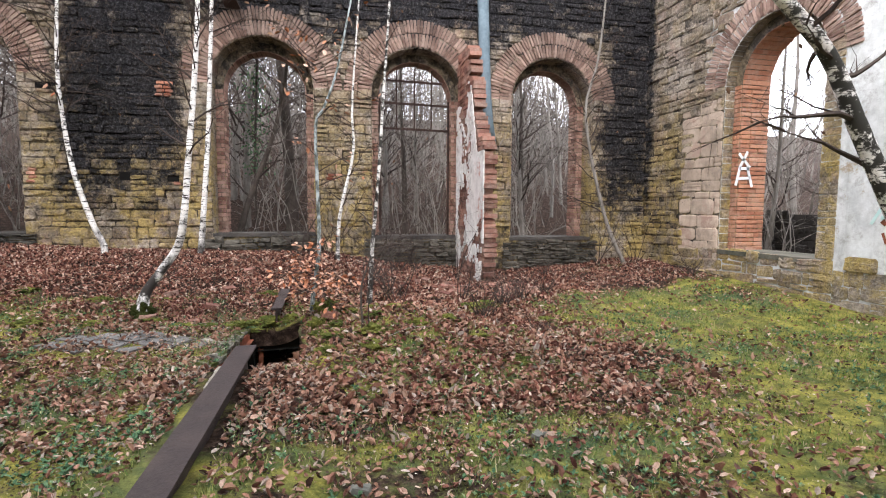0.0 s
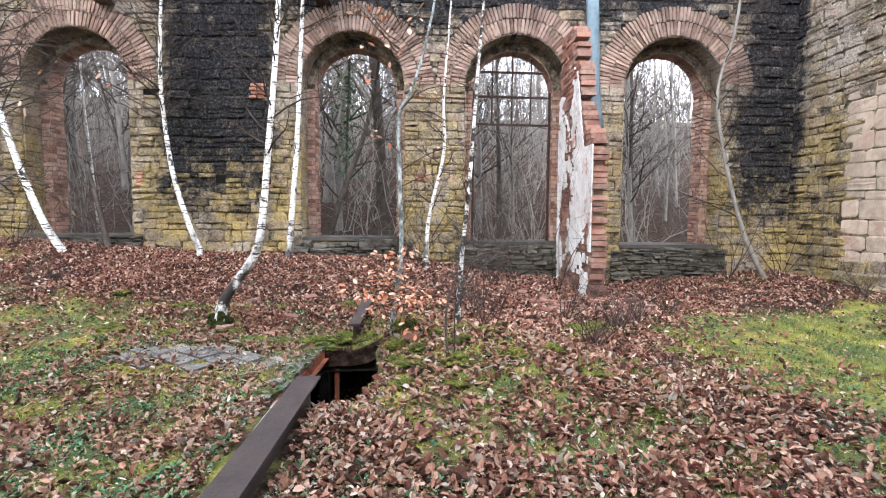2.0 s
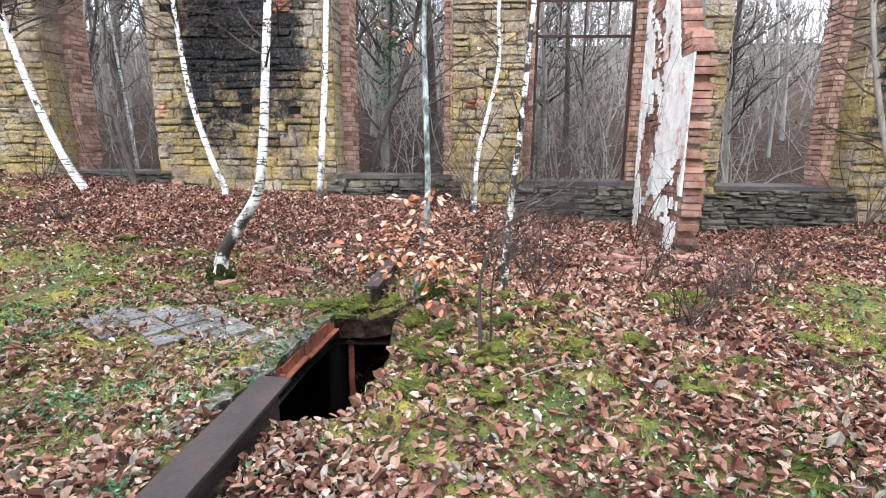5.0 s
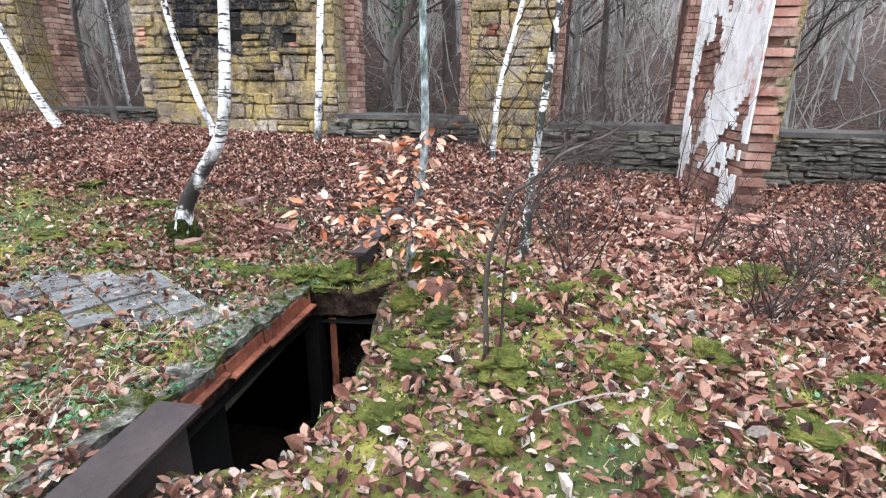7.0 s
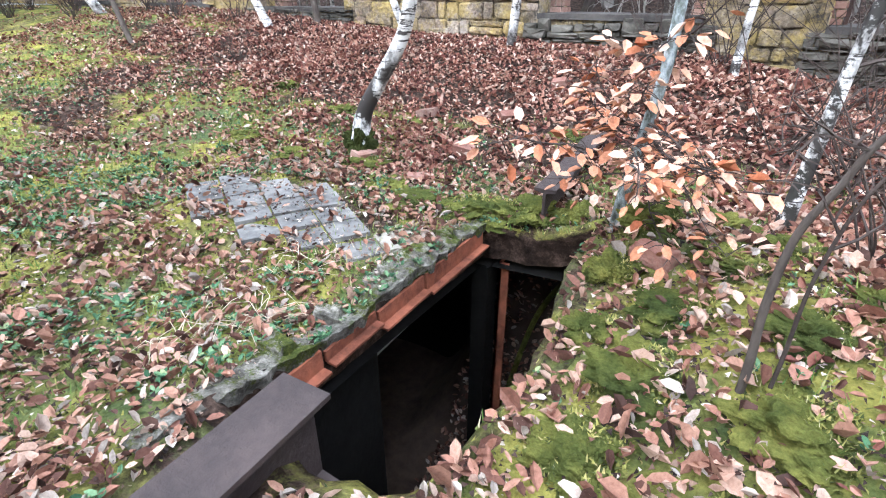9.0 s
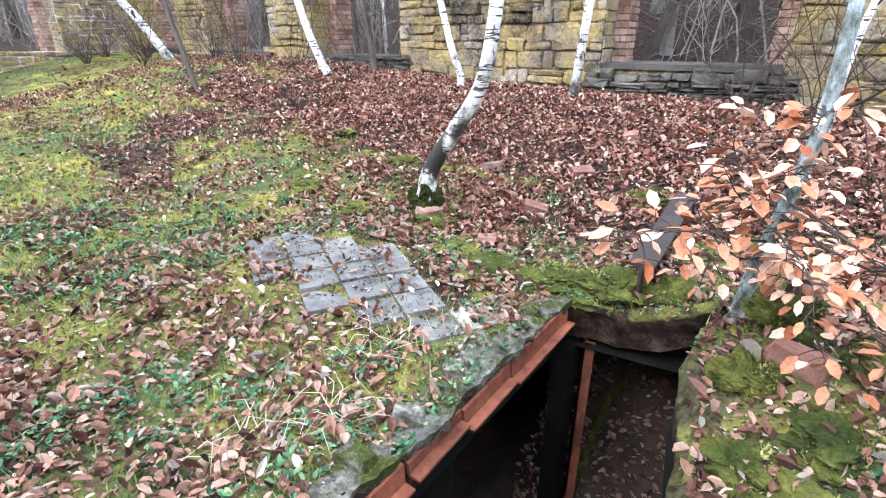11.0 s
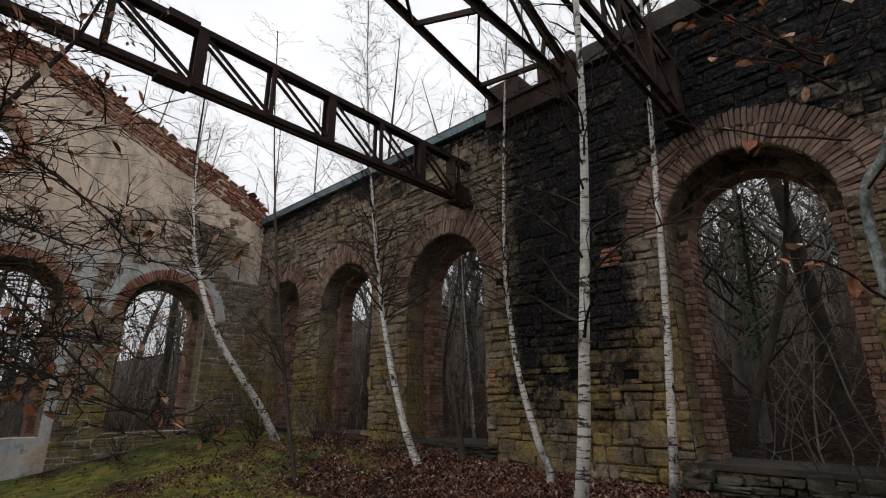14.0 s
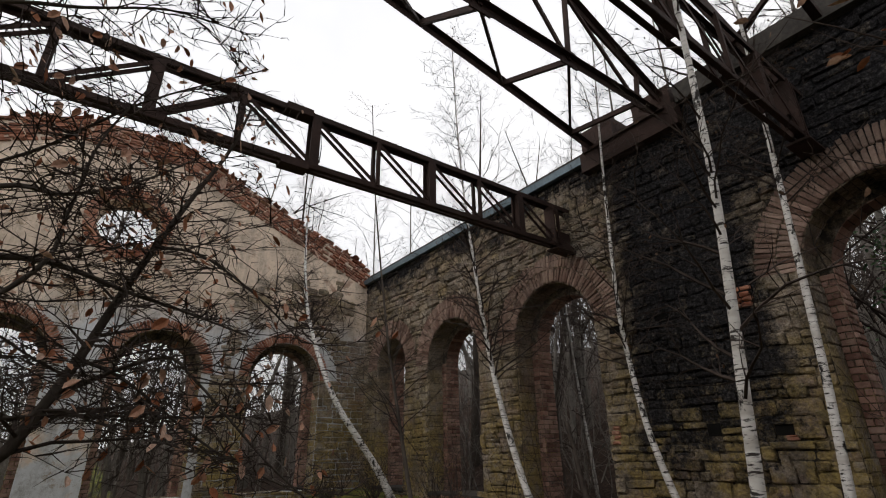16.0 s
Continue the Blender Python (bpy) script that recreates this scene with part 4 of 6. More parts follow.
# ---- brick stub of a cross wall, half plastered ----
def cross_wall():
    root = tagged(part("wall_stub", merge([box(0.85, 1.0, -0.85, 0.0, -0.2, 4.0), box(0.85, 1.0, -1.3, -0.85, -0.2, 3.0), box(0.85, 1.0, -1.8, -1.3, -0.2, 2.4)]), BRICK_B),
                  "broken cross wall of red brick with flaking whitewash", "wall", kind="structure")
    shapes = []
    for i in range(5):
        r = random.Random(40 + i)
        v, f = box(-0.5, 0.5, -0.5, 0.5, -0.5, 0.5)
        v = [tuple(c * r.uniform(0.93, 1.0) for c in p) for p in v]
        me = bpy.data.meshes.new("brick")
        me.from_pydata(v, [], f)
        me.materials.append(BRICK_RED_A)
        shapes.append(me)
    z, row = 0.02, 0
    while z < 4.45:
        row += 1
        end = -1.93 if z < 2.6 else -1.5 + 0.33 * (z - 2.7) - 0.1 * noise.noise((z * 2, 0, 0))
        if 2.45 < z <= 2.6:
            end = -1.78
        end += rng.choice((0.0, 0.01, 0.03, 0.09)) if row % 2 else rng.choice((0.0, -0.02, 0.03, 0.05))
        y = end
        first = True
        while y < -0.03:
            w = 0.25 if (row % 2 or not first) else 0.125
            w = min(w, -y)
            if w > 0.05 and not (first and rng.random() < 0.08):
                ob = new("brick", rng.choice(shapes))
                ob.parent = root
                ob.matrix_local = Matrix.Translation((0.925 + rng.uniform(-0.012, 0.012), y + w / 2, z + 0.037)) @ Matrix.Rotation(rng.gauss(0, 0.03), 4, "Z") @ Matrix.Diagonal((0.24, w - 0.01, 0.073, 1))
            first = False
            y += w
        z += 0.083
    # what is left of the whitewashed render
    v, f, d = [], [], 0.035
    for j in range(110):
        for i in range(55):
            y, zz = -1.93 + i * d, 0.1 + j * d
            k = noise.noise((y * 1.4, zz * 0.9, 3.3)) + 0.6 * noise.noise((y * 5, zz * 4, 1.0)) + 0.25 * noise.noise((y * 14, zz * 14, 1.0))
            k += 0.75 * math.exp(-((y + 1.45) / 0.55) ** 2) + 0.55 * math.exp(-((y + 0.2) / 0.25) ** 2) - 0.16 + (0.15 if zz < 2.3 else -0.45 * (zz - 2.3)) - (0.5 if zz < 0.45 and y > -1.5 else 0)
            if k > 0 and y < -0.03 and (y > -1.75 or zz < 2.4) and (y > -1.45 + 0.33 * (zz - 2.6) or zz < 2.4):
                n = len(v)
                v += [(0.788, y, zz), (0.788, y, zz + d), (0.788, y + d, zz + d), (0.788, y + d, zz)]
                v += [(0.806, a, b) for _, a, b in v[n:n + 4]]
                f += [(n, n + 3, n + 2, n + 1), (n, n + 1, n + 5, n + 4), (n + 2, n + 3, n + 7, n + 6), (n + 1, n + 2, n + 6, n + 5), (n, n + 4, n + 7, n + 3)]
    part("whitewash", (v, f), PLASTER_WHITE, root, "peeling white and pink whitewash")


BRICK_RED_A = brick_material("red_brick_single", False, (0.13, 0.06, 0.048), (0.37, 0.185, 0.14), False)
cross_wall()

# the grey-blue sheet hanging from the gutter
sheet_v, sheet_f = [], []
for i, (x, z) in enumerate([(1.29, 6.5), (1.31, 5.6), (1.35, 4.6), (1.39, 3.7), (1.44, 3.2), (1.53, 2.72)]):
    for k in range(7):
        a = math.pi * k / 6
        sheet_v.append((x + 0.115 * (1 - 0.25 * (i == 5)) * -math.cos(a), -0.06 - 0.07 * math.sin(a), z + (0.12 * k / 6 if i == 5 else 0)))
for i in range(5):
    for k in range(6):
        a = i * 7 + k
        sheet_f.append((a, a + 1, a + 8, a + 7))
spout = part("downpipe", (sheet_v, sheet_f), ZINC, smooth=True)
spout.modifiers.new("thick", "SOLIDIFY").thickness = 0.006
tagged(spout, "torn blue-grey zinc downpipe hanging on the wall", "pipe")

# steel glazing bars left in the middle opening
frame_root = tagged(part("window_1", merge([beam((-0.73, 0.5, 0.86), (-0.73, 0.5, 3.7), 0.04, 0.05), beam((0.73, 0.5, 0.86), (0.73, 0.5, 3.7), 0.04, 0.05)]), RUST),
                    "rusted steel window frame without glass", "window", kind="structure")
for z, hw in ((3.1, 0.73), (3.62, 0.73), (4.08, 0.6)):
    part("glazing_bar", beam((-hw, 0.5, z), (hw, 0.5, z - 0.02), 0.035, 0.04), RUST, frame_root)
for x, z in ((-0.38, 4.3), (0.0, 4.4), (0.36, 4.32)):
    part("glazing_bar", beam((x, 0.505, 3.1), (x + 0.01, 0.505, z), 0.022, 0.025), RUST, frame_root)


# ---- roof steelwork ----
def lattice_girder(x, z0, z1, width, label, y0=-13.3, y1=-0.02):
    root = tagged(new("lattice_girder"), label, "roof truss", group="roof girders")
    for sx in (-1, 1):
        for z in (z0, z1):
            c = x + sx * width / 2
            part("chord", merge([beam((c, y0, z), (c, y1, z), 0.012, 0.07), beam((c - sx * 0.025, y0, z + (0.036 if z == z1 else -0.036)), (c - sx * 0.025, y1, z + (0.036 if z == z1 else -0.036)), 0.055, 0.01)]), RUST, root)
    ys = [y1 - 0.35 - 0.9 * i for i in range(int((y1 - y0) / 0.9) + 1)]
    for i, y in enumerate(ys):
        if y < y0:
            break
        if i % 2:
            part("post", merge([box(x - width / 2, x + width / 2, y - 0.012, y + 0.012, z0, z1), box(x - width / 2 - 0.01, x - width / 2 + 0.01, y - 0.06, y + 0.06, z0, z1), box(x + width / 2 - 0.01, x + width / 2 + 0.01, y - 0.06, y + 0.06, z0, z1)]), RUST, root)
        else:
            part("post", merge([box(x + s * width / 2 - 0.02, x + s * width / 2 + 0.02, y - 0.025, y + 0.025, z0, z1) for s in (-1, 1)]), RUST, root)
        a, b = (y, y - 0.9) if y > -5.5 else (y - 0.9, y)
        for s in (-1, 1):
            part("diagonal", beam((x + s * (width / 2 - 0.02), a, z0 + 0.03), (x + s * (width / 2 - 0.02), b, z1 - 0.03), 0.012, 0.05), RUST, root)
    for z in (z0 - 0.03, z1 + 0.02):
        part("gusset", box(x - width / 2 - 0.02, x + width / 2 + 0.02, -5.27, -4.93, z - 0.05, z + 0.05), RUST, root)
    part("end_plate", box(x - width / 2 - 0.05, x + width / 2 + 0.05, -0.5, y1, z0 - 0.09, z0 - 0.06), RUST, root)
    part("end_post", merge([box(x - width / 2 - 0.03, x + width / 2 + 0.03, -0.5, -0.47, z0, z1), box(x - 0.02, x + 0.02, -0.5, y1, z0, z0 + 0.3)]), RUST, root)
    return root


lattice_girder(-7.2, 5.07, 5.8, 0.15, "rusted steel lattice girder spanning the roofless hall")
lattice_girder(-3.42, 5.12, 5.9, 0.15, "rusted steel lattice girder carried on the stone wall")


def roof_bay():
    """A broken roof truss on the wall head: an edge chord, a tie and its rafter, laced together."""
    root = tagged(new("roof_truss"), "rusted steel truss remains resting on the wall head", "roof truss", group="roof girders")
    edge_at = lambda y: Vector((-6.37, y, 6.66 - 0.2 * y))
    tie_at = lambda y: Vector((-5.1, y, 6.62 + 0.015 * y))
    rafter_at = lambda y: Vector((-5.02, y, 6.78 - 0.43 * y))
    for line in (edge_at, tie_at, rafter_at):
        a, b = line(0.05), line(-6.7)
        part("chord", merge([beam(a, b, 0.012, 0.12), beam(a + Vector((0.04, 0, 0.055)), b + Vector((0.04, 0, 0.055)), 0.08, 0.012), beam(a - Vector((0.04, 0, -0.055)), b - Vector((0.04, 0, -0.055)), 0.07, 0.012)]), RUST, root)
    for i in range(4):
        y = -0.7 - 1.55 * i
        part("brace", beam(edge_at(y), tie_at(y), 0.05, 0.08), RUST, root)
        part("brace", beam(edge_at(y), tie_at(y - 1.55), 0.04, 0.06), RUST, root)
        part("post", beam(tie_at(y), rafter_at(y), 0.05, 0.06), RUST, root)
        part("diagonal", beam(tie_at(y), rafter_at(y - 1.55), 0.04, 0.06), RUST, root)
        part("gusset_plate", box(-5.11, -5.09, y - 0.16, y + 0.16, tie_at(y).z - 0.09, tie_at(y).z + 0.2), RUST, root)
    part("bearing_plate", box(-6.5, -4.95, -0.25, 0.3, WALL_TOP + 0.08, WALL_TOP + 0.12), RUST, root)
    return root


roof_bay()
# the upper purlins over the near bay
purlin = tagged(new("roof_purlin"), "pair of rusted steel purlins above the near arch", "roof truss", group="roof girders")
for x, z in ((-3.7, 6.75), (-2.9, 6.75)):
    part("purlin_bar", beam((x, -6.7, z + 0.9), (x, 0.0, z), 0.1, 0.13), RUST, purlin)
for i in range(6):
    y = -0.5 - 1.1 * i
    part("strut", beam((-3.42, y, 5.9), (-3.7, y, 6.75 - 0.135 * y), 0.05, 0.07), RUST, purlin)
    part("tie", beam((-3.7, y, 6.75 - 0.135 * y), (-2.9, y - 0.5, 6.8 - 0.135 * y), 0.05, 0.07), RUST, purlin)

# ---- the hole, its cellar and the steel beams ----
def cellar():
    n = len(HOLE)
    cx, cy = sum(p[0] for p in HOLE) / n, sum(p[1] for p in HOLE) / n
    fine = []
    for (a, b), (c, d) in zip(HOLE, HOLE[1:] + HOLE[:1]):
        k = max(2, int(math.hypot(c - a, d - b) / 0.06))
        for i in range(k):
            fine.append((a + (c - a) * i / k, b + (d - b) * i / k))
    v, f, m = [], [], len(fine)
    for level in range(5):
        for i, (x, y) in enumerate(fine):
            dx, dy = x - cx, y - cy
            l = math.hypot(dx, dy)
            j = 0.03 * noise.noise((x * 9, y * 9, level)) + 0.02 * noise.noise((x * 25, y * 25, level))
            off = (0.17, 0.06, 0.0, 0.015, 0.03)[level] + (j if level else 0)
            if x < -2.5:
                off = (0.12, 0.03, 0.0, 0.01, 0.02)[level] + (j * 0.5 if level else 0)
            px, py = x + dx / l * off, y + dy / l * off
            z = land(px, py) + (-0.01, 0.015, -0.02, -0.07, -0.2)[level] + (0.02 * noise.noise((x * 12, y * 12, 5)) if level in (1, 2) else 0)
            v.append((px, py, z))
    for level in range(4):
        for i in range(m):
            k = (i + 1) % m
            f.append((level * m + i, level * m + k, (level + 1) * m + k, (level + 1) * m + i))
    rim = part("pit_rim", (v, f), GROUND, smooth=True)
    col = rim.data.color_attributes.new("moss", "FLOAT_COLOR", "POINT")
    vals = []
    for i, (x, y, z) in enumerate(v):
        k = (0.5 if x > -2.45 else 0.2) if i < 3 * m else 0.0
        vals += [k, k, k, 1]
    col.data.foreach_set("color", vals)
    tagged(rim, "mossy crumbling edge of the collapsed floor", "floor edge", kind="structure")
    x0, x1, y0, y1, zb = -4.4, -1.55, -7.2, -3.0, -2.1
    # the cellar's darkness is put into the colour of its walls and ceiling
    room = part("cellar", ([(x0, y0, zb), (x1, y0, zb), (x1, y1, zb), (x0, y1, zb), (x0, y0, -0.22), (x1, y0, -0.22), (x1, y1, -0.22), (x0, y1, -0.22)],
                           [(0, 1, 5, 4), (1, 2, 6, 5), (2, 3, 7, 6), (3, 0, 4, 7)]), SHADE_BLACK)
    tagged(room, "cellar under the broken floor, near-black to paint its darkness", "cellar", kind="structure")
    # ceiling ring round the hole
    outer_v = []
    for x, y in fine:
        dx, dy = x - cx, y - cy
        k = min((x1 - cx) / dx if dx > 1e-6 else ((x0 - cx) / dx if dx < -1e-6 else 99), (y1 - cy) / dy if dy > 1e-6 else ((y0 - cy) / dy if dy < -1e-6 else 99))
        outer_v.append((cx + dx * k, cy + dy * k, -0.21))
    inner = [(x + (x - cx) * 0.02, y + (y - cy) * 0.02, -0.21) for x, y in fine]
    part("cellar_ceiling", (inner + outer_v, [(i, (i + 1) % m, m + (i + 1) % m, m + i) for i in range(m)]), SHADE_BLACK, room)
    heap = lambda x, y: zb + 0.03 + 0.06 * noise.noise((x * 3, y * 3, 0)) + 1.55 * smoothstep(-4.5, -2.9, y) * smoothstep(-3.5, -2.6, x)
    part("cellar_floor", ([(x0 + (x1 - x0) * i / 40, y0 + (y1 - y0) * j / 60, heap(x0 + (x1 - x0) * i / 40, y0 + (y1 - y0) * j / 60)) for j in range(61) for i in range(41)],
                          [(j * 41 + i, j * 41 + i + 1, j * 41 + i + 42, j * 41 + i + 41) for j in range(60) for i in range(40)]), CELLAR_SOIL, room)
    rc, fallen = random.Random(31), []
    while len(fallen) < 2600:
        x, y = rc.uniform(-2.95, -1.6), rc.uniform(-4.5, -3.02)
        fallen.append(leaf(Vector((x, y, heap(x, y) + rc.uniform(0.005, 0.03))), Vector((rc.uniform(-1, 1), rc.uniform(-1, 1), rc.uniform(-0.3, 0.5))), Vector((rc.uniform(-0.6, 0.6), rc.uniform(-0.6, 0.6), 1)), rc.uniform(0.03, 0.06)))
    tagged(part("cellar_leaves", merge(fallen), LITTER_LEAF, room), kind="stuff")
    # first post coloured near-black for the unlit cellar, like the pier below
    part("cellar_post", merge([box(-2.66, -2.57, -4.2, -4.12, zb, -0.2), box(-2.57, -2.555, -4.22, -4.08, zb, -0.2)]), SHADE_BLACK, room)
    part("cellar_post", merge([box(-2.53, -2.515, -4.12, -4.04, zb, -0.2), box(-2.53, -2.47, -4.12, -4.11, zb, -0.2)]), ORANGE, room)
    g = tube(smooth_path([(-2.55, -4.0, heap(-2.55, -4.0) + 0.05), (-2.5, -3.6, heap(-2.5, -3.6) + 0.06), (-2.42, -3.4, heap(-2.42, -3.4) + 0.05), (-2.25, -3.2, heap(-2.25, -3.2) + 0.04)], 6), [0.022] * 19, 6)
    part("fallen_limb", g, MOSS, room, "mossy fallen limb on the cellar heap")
    part("cellar_pier", box(-3.3, -2.75, -5.6, -5.0, zb, -0.2), SHADE_BLACK, room)


cellar()


def i_beam(name, x, y0, y1, z, width, height, label):
    """A rolled steel joist lying along y, its top flange at z."""
    t = 0.016
    prof = [(-width / 2, 0), (width / 2, 0), (width / 2, -t), (t / 2, -t * 1.6), (t / 2, -height + t * 1.6), (width / 2, -height + t), (width / 2, -height), (-width / 2, -height), (-width / 2, -height + t), (-t / 2, -height + t * 1.6), (-t / 2, -t * 1.6), (-width / 2, -t)]
    v, f, n, segs = [], [], len(prof), 14
    for k in range(segs + 1):
        y = y0 + (y1 - y0) * k / segs
        for a, b in prof:
            v.append((x + a + 0.004 * noise.noise((y, a * 9, 1)), y, z(y) + b))
    for k in range(segs):
        for i in range(n):
            f.append((k * n + i, k * n + (i + 1) % n, (k + 1) * n + (i + 1) % n, (k + 1) * n + i))
    f += [tuple(range(n - 1, -1, -1)), tuple(segs * n + i for i in range(n))]
    return tagged(part(name, (v, f), RAIL), label, "steel beam", group="floor beams")


i_beam("steel_beam", -2.37, -11.0, -5.76, lambda y: 0.28, 0.155, 0.34, "brown steel joist jutting out over the broken floor")
i_beam("steel_beam", -2.33, -4.05, -2.9, lambda y: 0.25 + 0.05 * smoothstep(-3.9, -3.0, y), 0.12, 0.22, "rusty joist end half buried in leaves")
edge = tagged(new("edge_angle"), "orange rusted angle iron along the broken slab", "steel edge")
for y0, y1, h, dz in ((-5.8, -5.42, 0.085, 0.0), (-5.4, -5.12, 0.05, 0.012), (-5.1, -4.78, 0.075, -0.004), (-4.76, -4.22, 0.095, 0.0)):
    x0, x1 = -2.6 + 0.055 * (y0 + 4.2), -2.6 + 0.055 * (y1 + 4.2)
    part("angle_web", beam((x0, y0, -0.03 + dz), (x1, y1, -0.015 + dz), 0.014, h), ORANGE, edge)
    part("angle_flange", beam((x0 + 0.025, y0, -0.03 + dz - h / 2), (x1 + 0.025, y1, -0.015 + dz - h / 2), 0.045, 0.011), ORANGE, edge)


def slab_edge():
    """The broken brink of the old floor slab: ragged, thick, grown over from behind."""
    v, f, ny, nx = [], [], 90, 10
    for j in range(ny + 1):
        y = -6.05 + 1.85 * j / ny
        brink = -2.59 + 0.055 * (y + 4.2) + 0.035 * noise.noise((y * 6, 0, 3.0)) + 0.02 * noise.noise((y * 19, 0, 8.0))
        back = -2.84 - 0.1 * noise.noise((y * 2.2, 0, 5.0)) + 0.04 * noise.noise((y * 11, 0, 5.0))
        for i in range(nx + 1):
            x = brink + (back - brink) * i / nx
            z = land(x, y) + 0.024 + 0.022 * noise.noise((x * 11, y * 11, 1.0)) - 0.05 * (i / nx) ** 3 + 0.01 * noise.noise((x * 40, y * 40, 2.0))
            v.append((x, y, z))
        v.append((brink - 0.012 + 0.02 * noise.noise((y * 23, 1.0, 0)), y, land(brink, y) - 0.035 + 0.02 * noise.noise((y * 13, 4.0, 0))))
    w = nx + 2
    for j in range(ny):
        for i in range(nx):
            a = j * w + i
            f.append((a, a + w, a + w + 1, a + 1))
        a, b = j * w, j * w + nx + 1
        f.append((a, b, b + w, a + w))
    tagged(part("slab_edge", (v, f), SLAB_MOSSY), "broken mossy edge of the old concrete floor slab", "concrete", kind="structure")


slab_edge()
for k, y in enumerate((-5.52, -5.28, -4.92, -4.7, -4.45)):
    v, f = stone_mesh(random.Random(200 + k))
    x = -2.66 + 0.055 * (y + 4.2)
    m = pose(x - 0.03, y, land(x, y) + 0.005, 90, 0, 30 * k) @ Matrix.Diagonal((rng.uniform(0.07, 0.16), 0.045, rng.uniform(0.06, 0.13), 1))
    tagged(part("slab_fragment", ([tuple(m @ Vector((p[0], -p[1], p[2]))) for p in v], f), SLAB_MOSSY), "broken concrete lump at the slab edge", "concrete", "slab edge lumps")
for y0, y1, w in ((-6.3, -6.02, 0.045), (-5.98, -5.78, 0.06)):
    cuts = max(2, int((y1 - y0) / 0.05))
    v, f = [], []
    for k in range(cuts + 1):
        y = y0 + (y1 - y0) * k / cuts
        for sx, sz in ((-1, -1), (1, -1), (1, 1), (-1, 1)):
            x = -2.54 + sx * w / 2 * (1 + 0.5 * noise.noise((y * 12, sx, 1.0)))
            v.append((x, y, land(x, y) + (0.03 + 0.012 * noise.noise((y * 15, sx, 3.0)) if sz > 0 else -0.08)))
    for k in range(cuts):
        for i in range(4):
            a, b = k * 4 + i, k * 4 + (i + 1) % 4
            f.append((a, b, b + 4, a + 4))
    f += [(3, 2, 1, 0), tuple(cuts * 4 + i for i in range(4))]
    tagged(part("concrete_strip", (v, f), PALE_WORN), "broken pale concrete strip beside the joist", "concrete")

# ---- paving slabs showing through the litter ----
pave = tagged(part("pavement", box(-4.6, -2.8, -5.2, -4.2, -0.4, -0.03), CONCRETE), "old grey paving tiles partly under leaves", "pavement", kind="structure")
tile_shapes = []
for i in range(5):
    r = random.Random(70 + i)
    v, f = box(-0.5, 0.5, -0.5, 0.5, -1, 0)
    v = [(x * (0.985 if z == 0 else 1), y * (0.985 if z == 0 else 1), z + r.uniform(-0.05, 0.05)) for x, y, z in v]
    me = bpy.data.meshes.new("tile")
    me.from_pydata(v, [], f)
    me.materials.append(SLATE)
    tile_shapes.append(me)
turn = Matrix.Rotation(radians(-33), 4, "Z")
BARE = [(-4.55, -4.68), (-4.1, -4.32), (-3.6, -4.17), (-3.3, -4.38), (-2.76, -4.72), (-2.88, -4.93), (-3.2, -4.82), (-3.44, -4.86), (-3.56, -5.2), (-3.74, -4.86), (-4.1, -4.82)]
worn_shapes = [me.copy() for me in tile_shapes[:2]]
for me in worn_shapes:
    me.name = "tile"
    me.materials.clear()
    me.materials.append(PALE_WORN)
for i in range(-8, 9):
    for j in range(-6, 7):
        p = turn @ Vector((i * 0.2, j * 0.2, 0)) + Vector((-3.6, -4.62, 0))
        q = (p.x + 0.12 * noise.noise((p.x * 3, p.y * 3, 0)), p.y + 0.12 * noise.noise((p.x * 3, p.y * 3, 7.0)))
        if in_hole(q[0], q[1], BARE):
            lip = p.x > -3.4 and p.y > -4.62 - 0.62 * (p.x + 3.0)
            ob = new("tile", rng.choice(worn_shapes if lip else tile_shapes))
            ob.parent = pave
            ob.matrix_local = Matrix.Translation((p.x, p.y, land(p.x, p.y) + 0.012 + rng.uniform(-0.004, 0.004))) @ turn @ Matrix.Diagonal((0.192, 0.192, 0.03, 1))


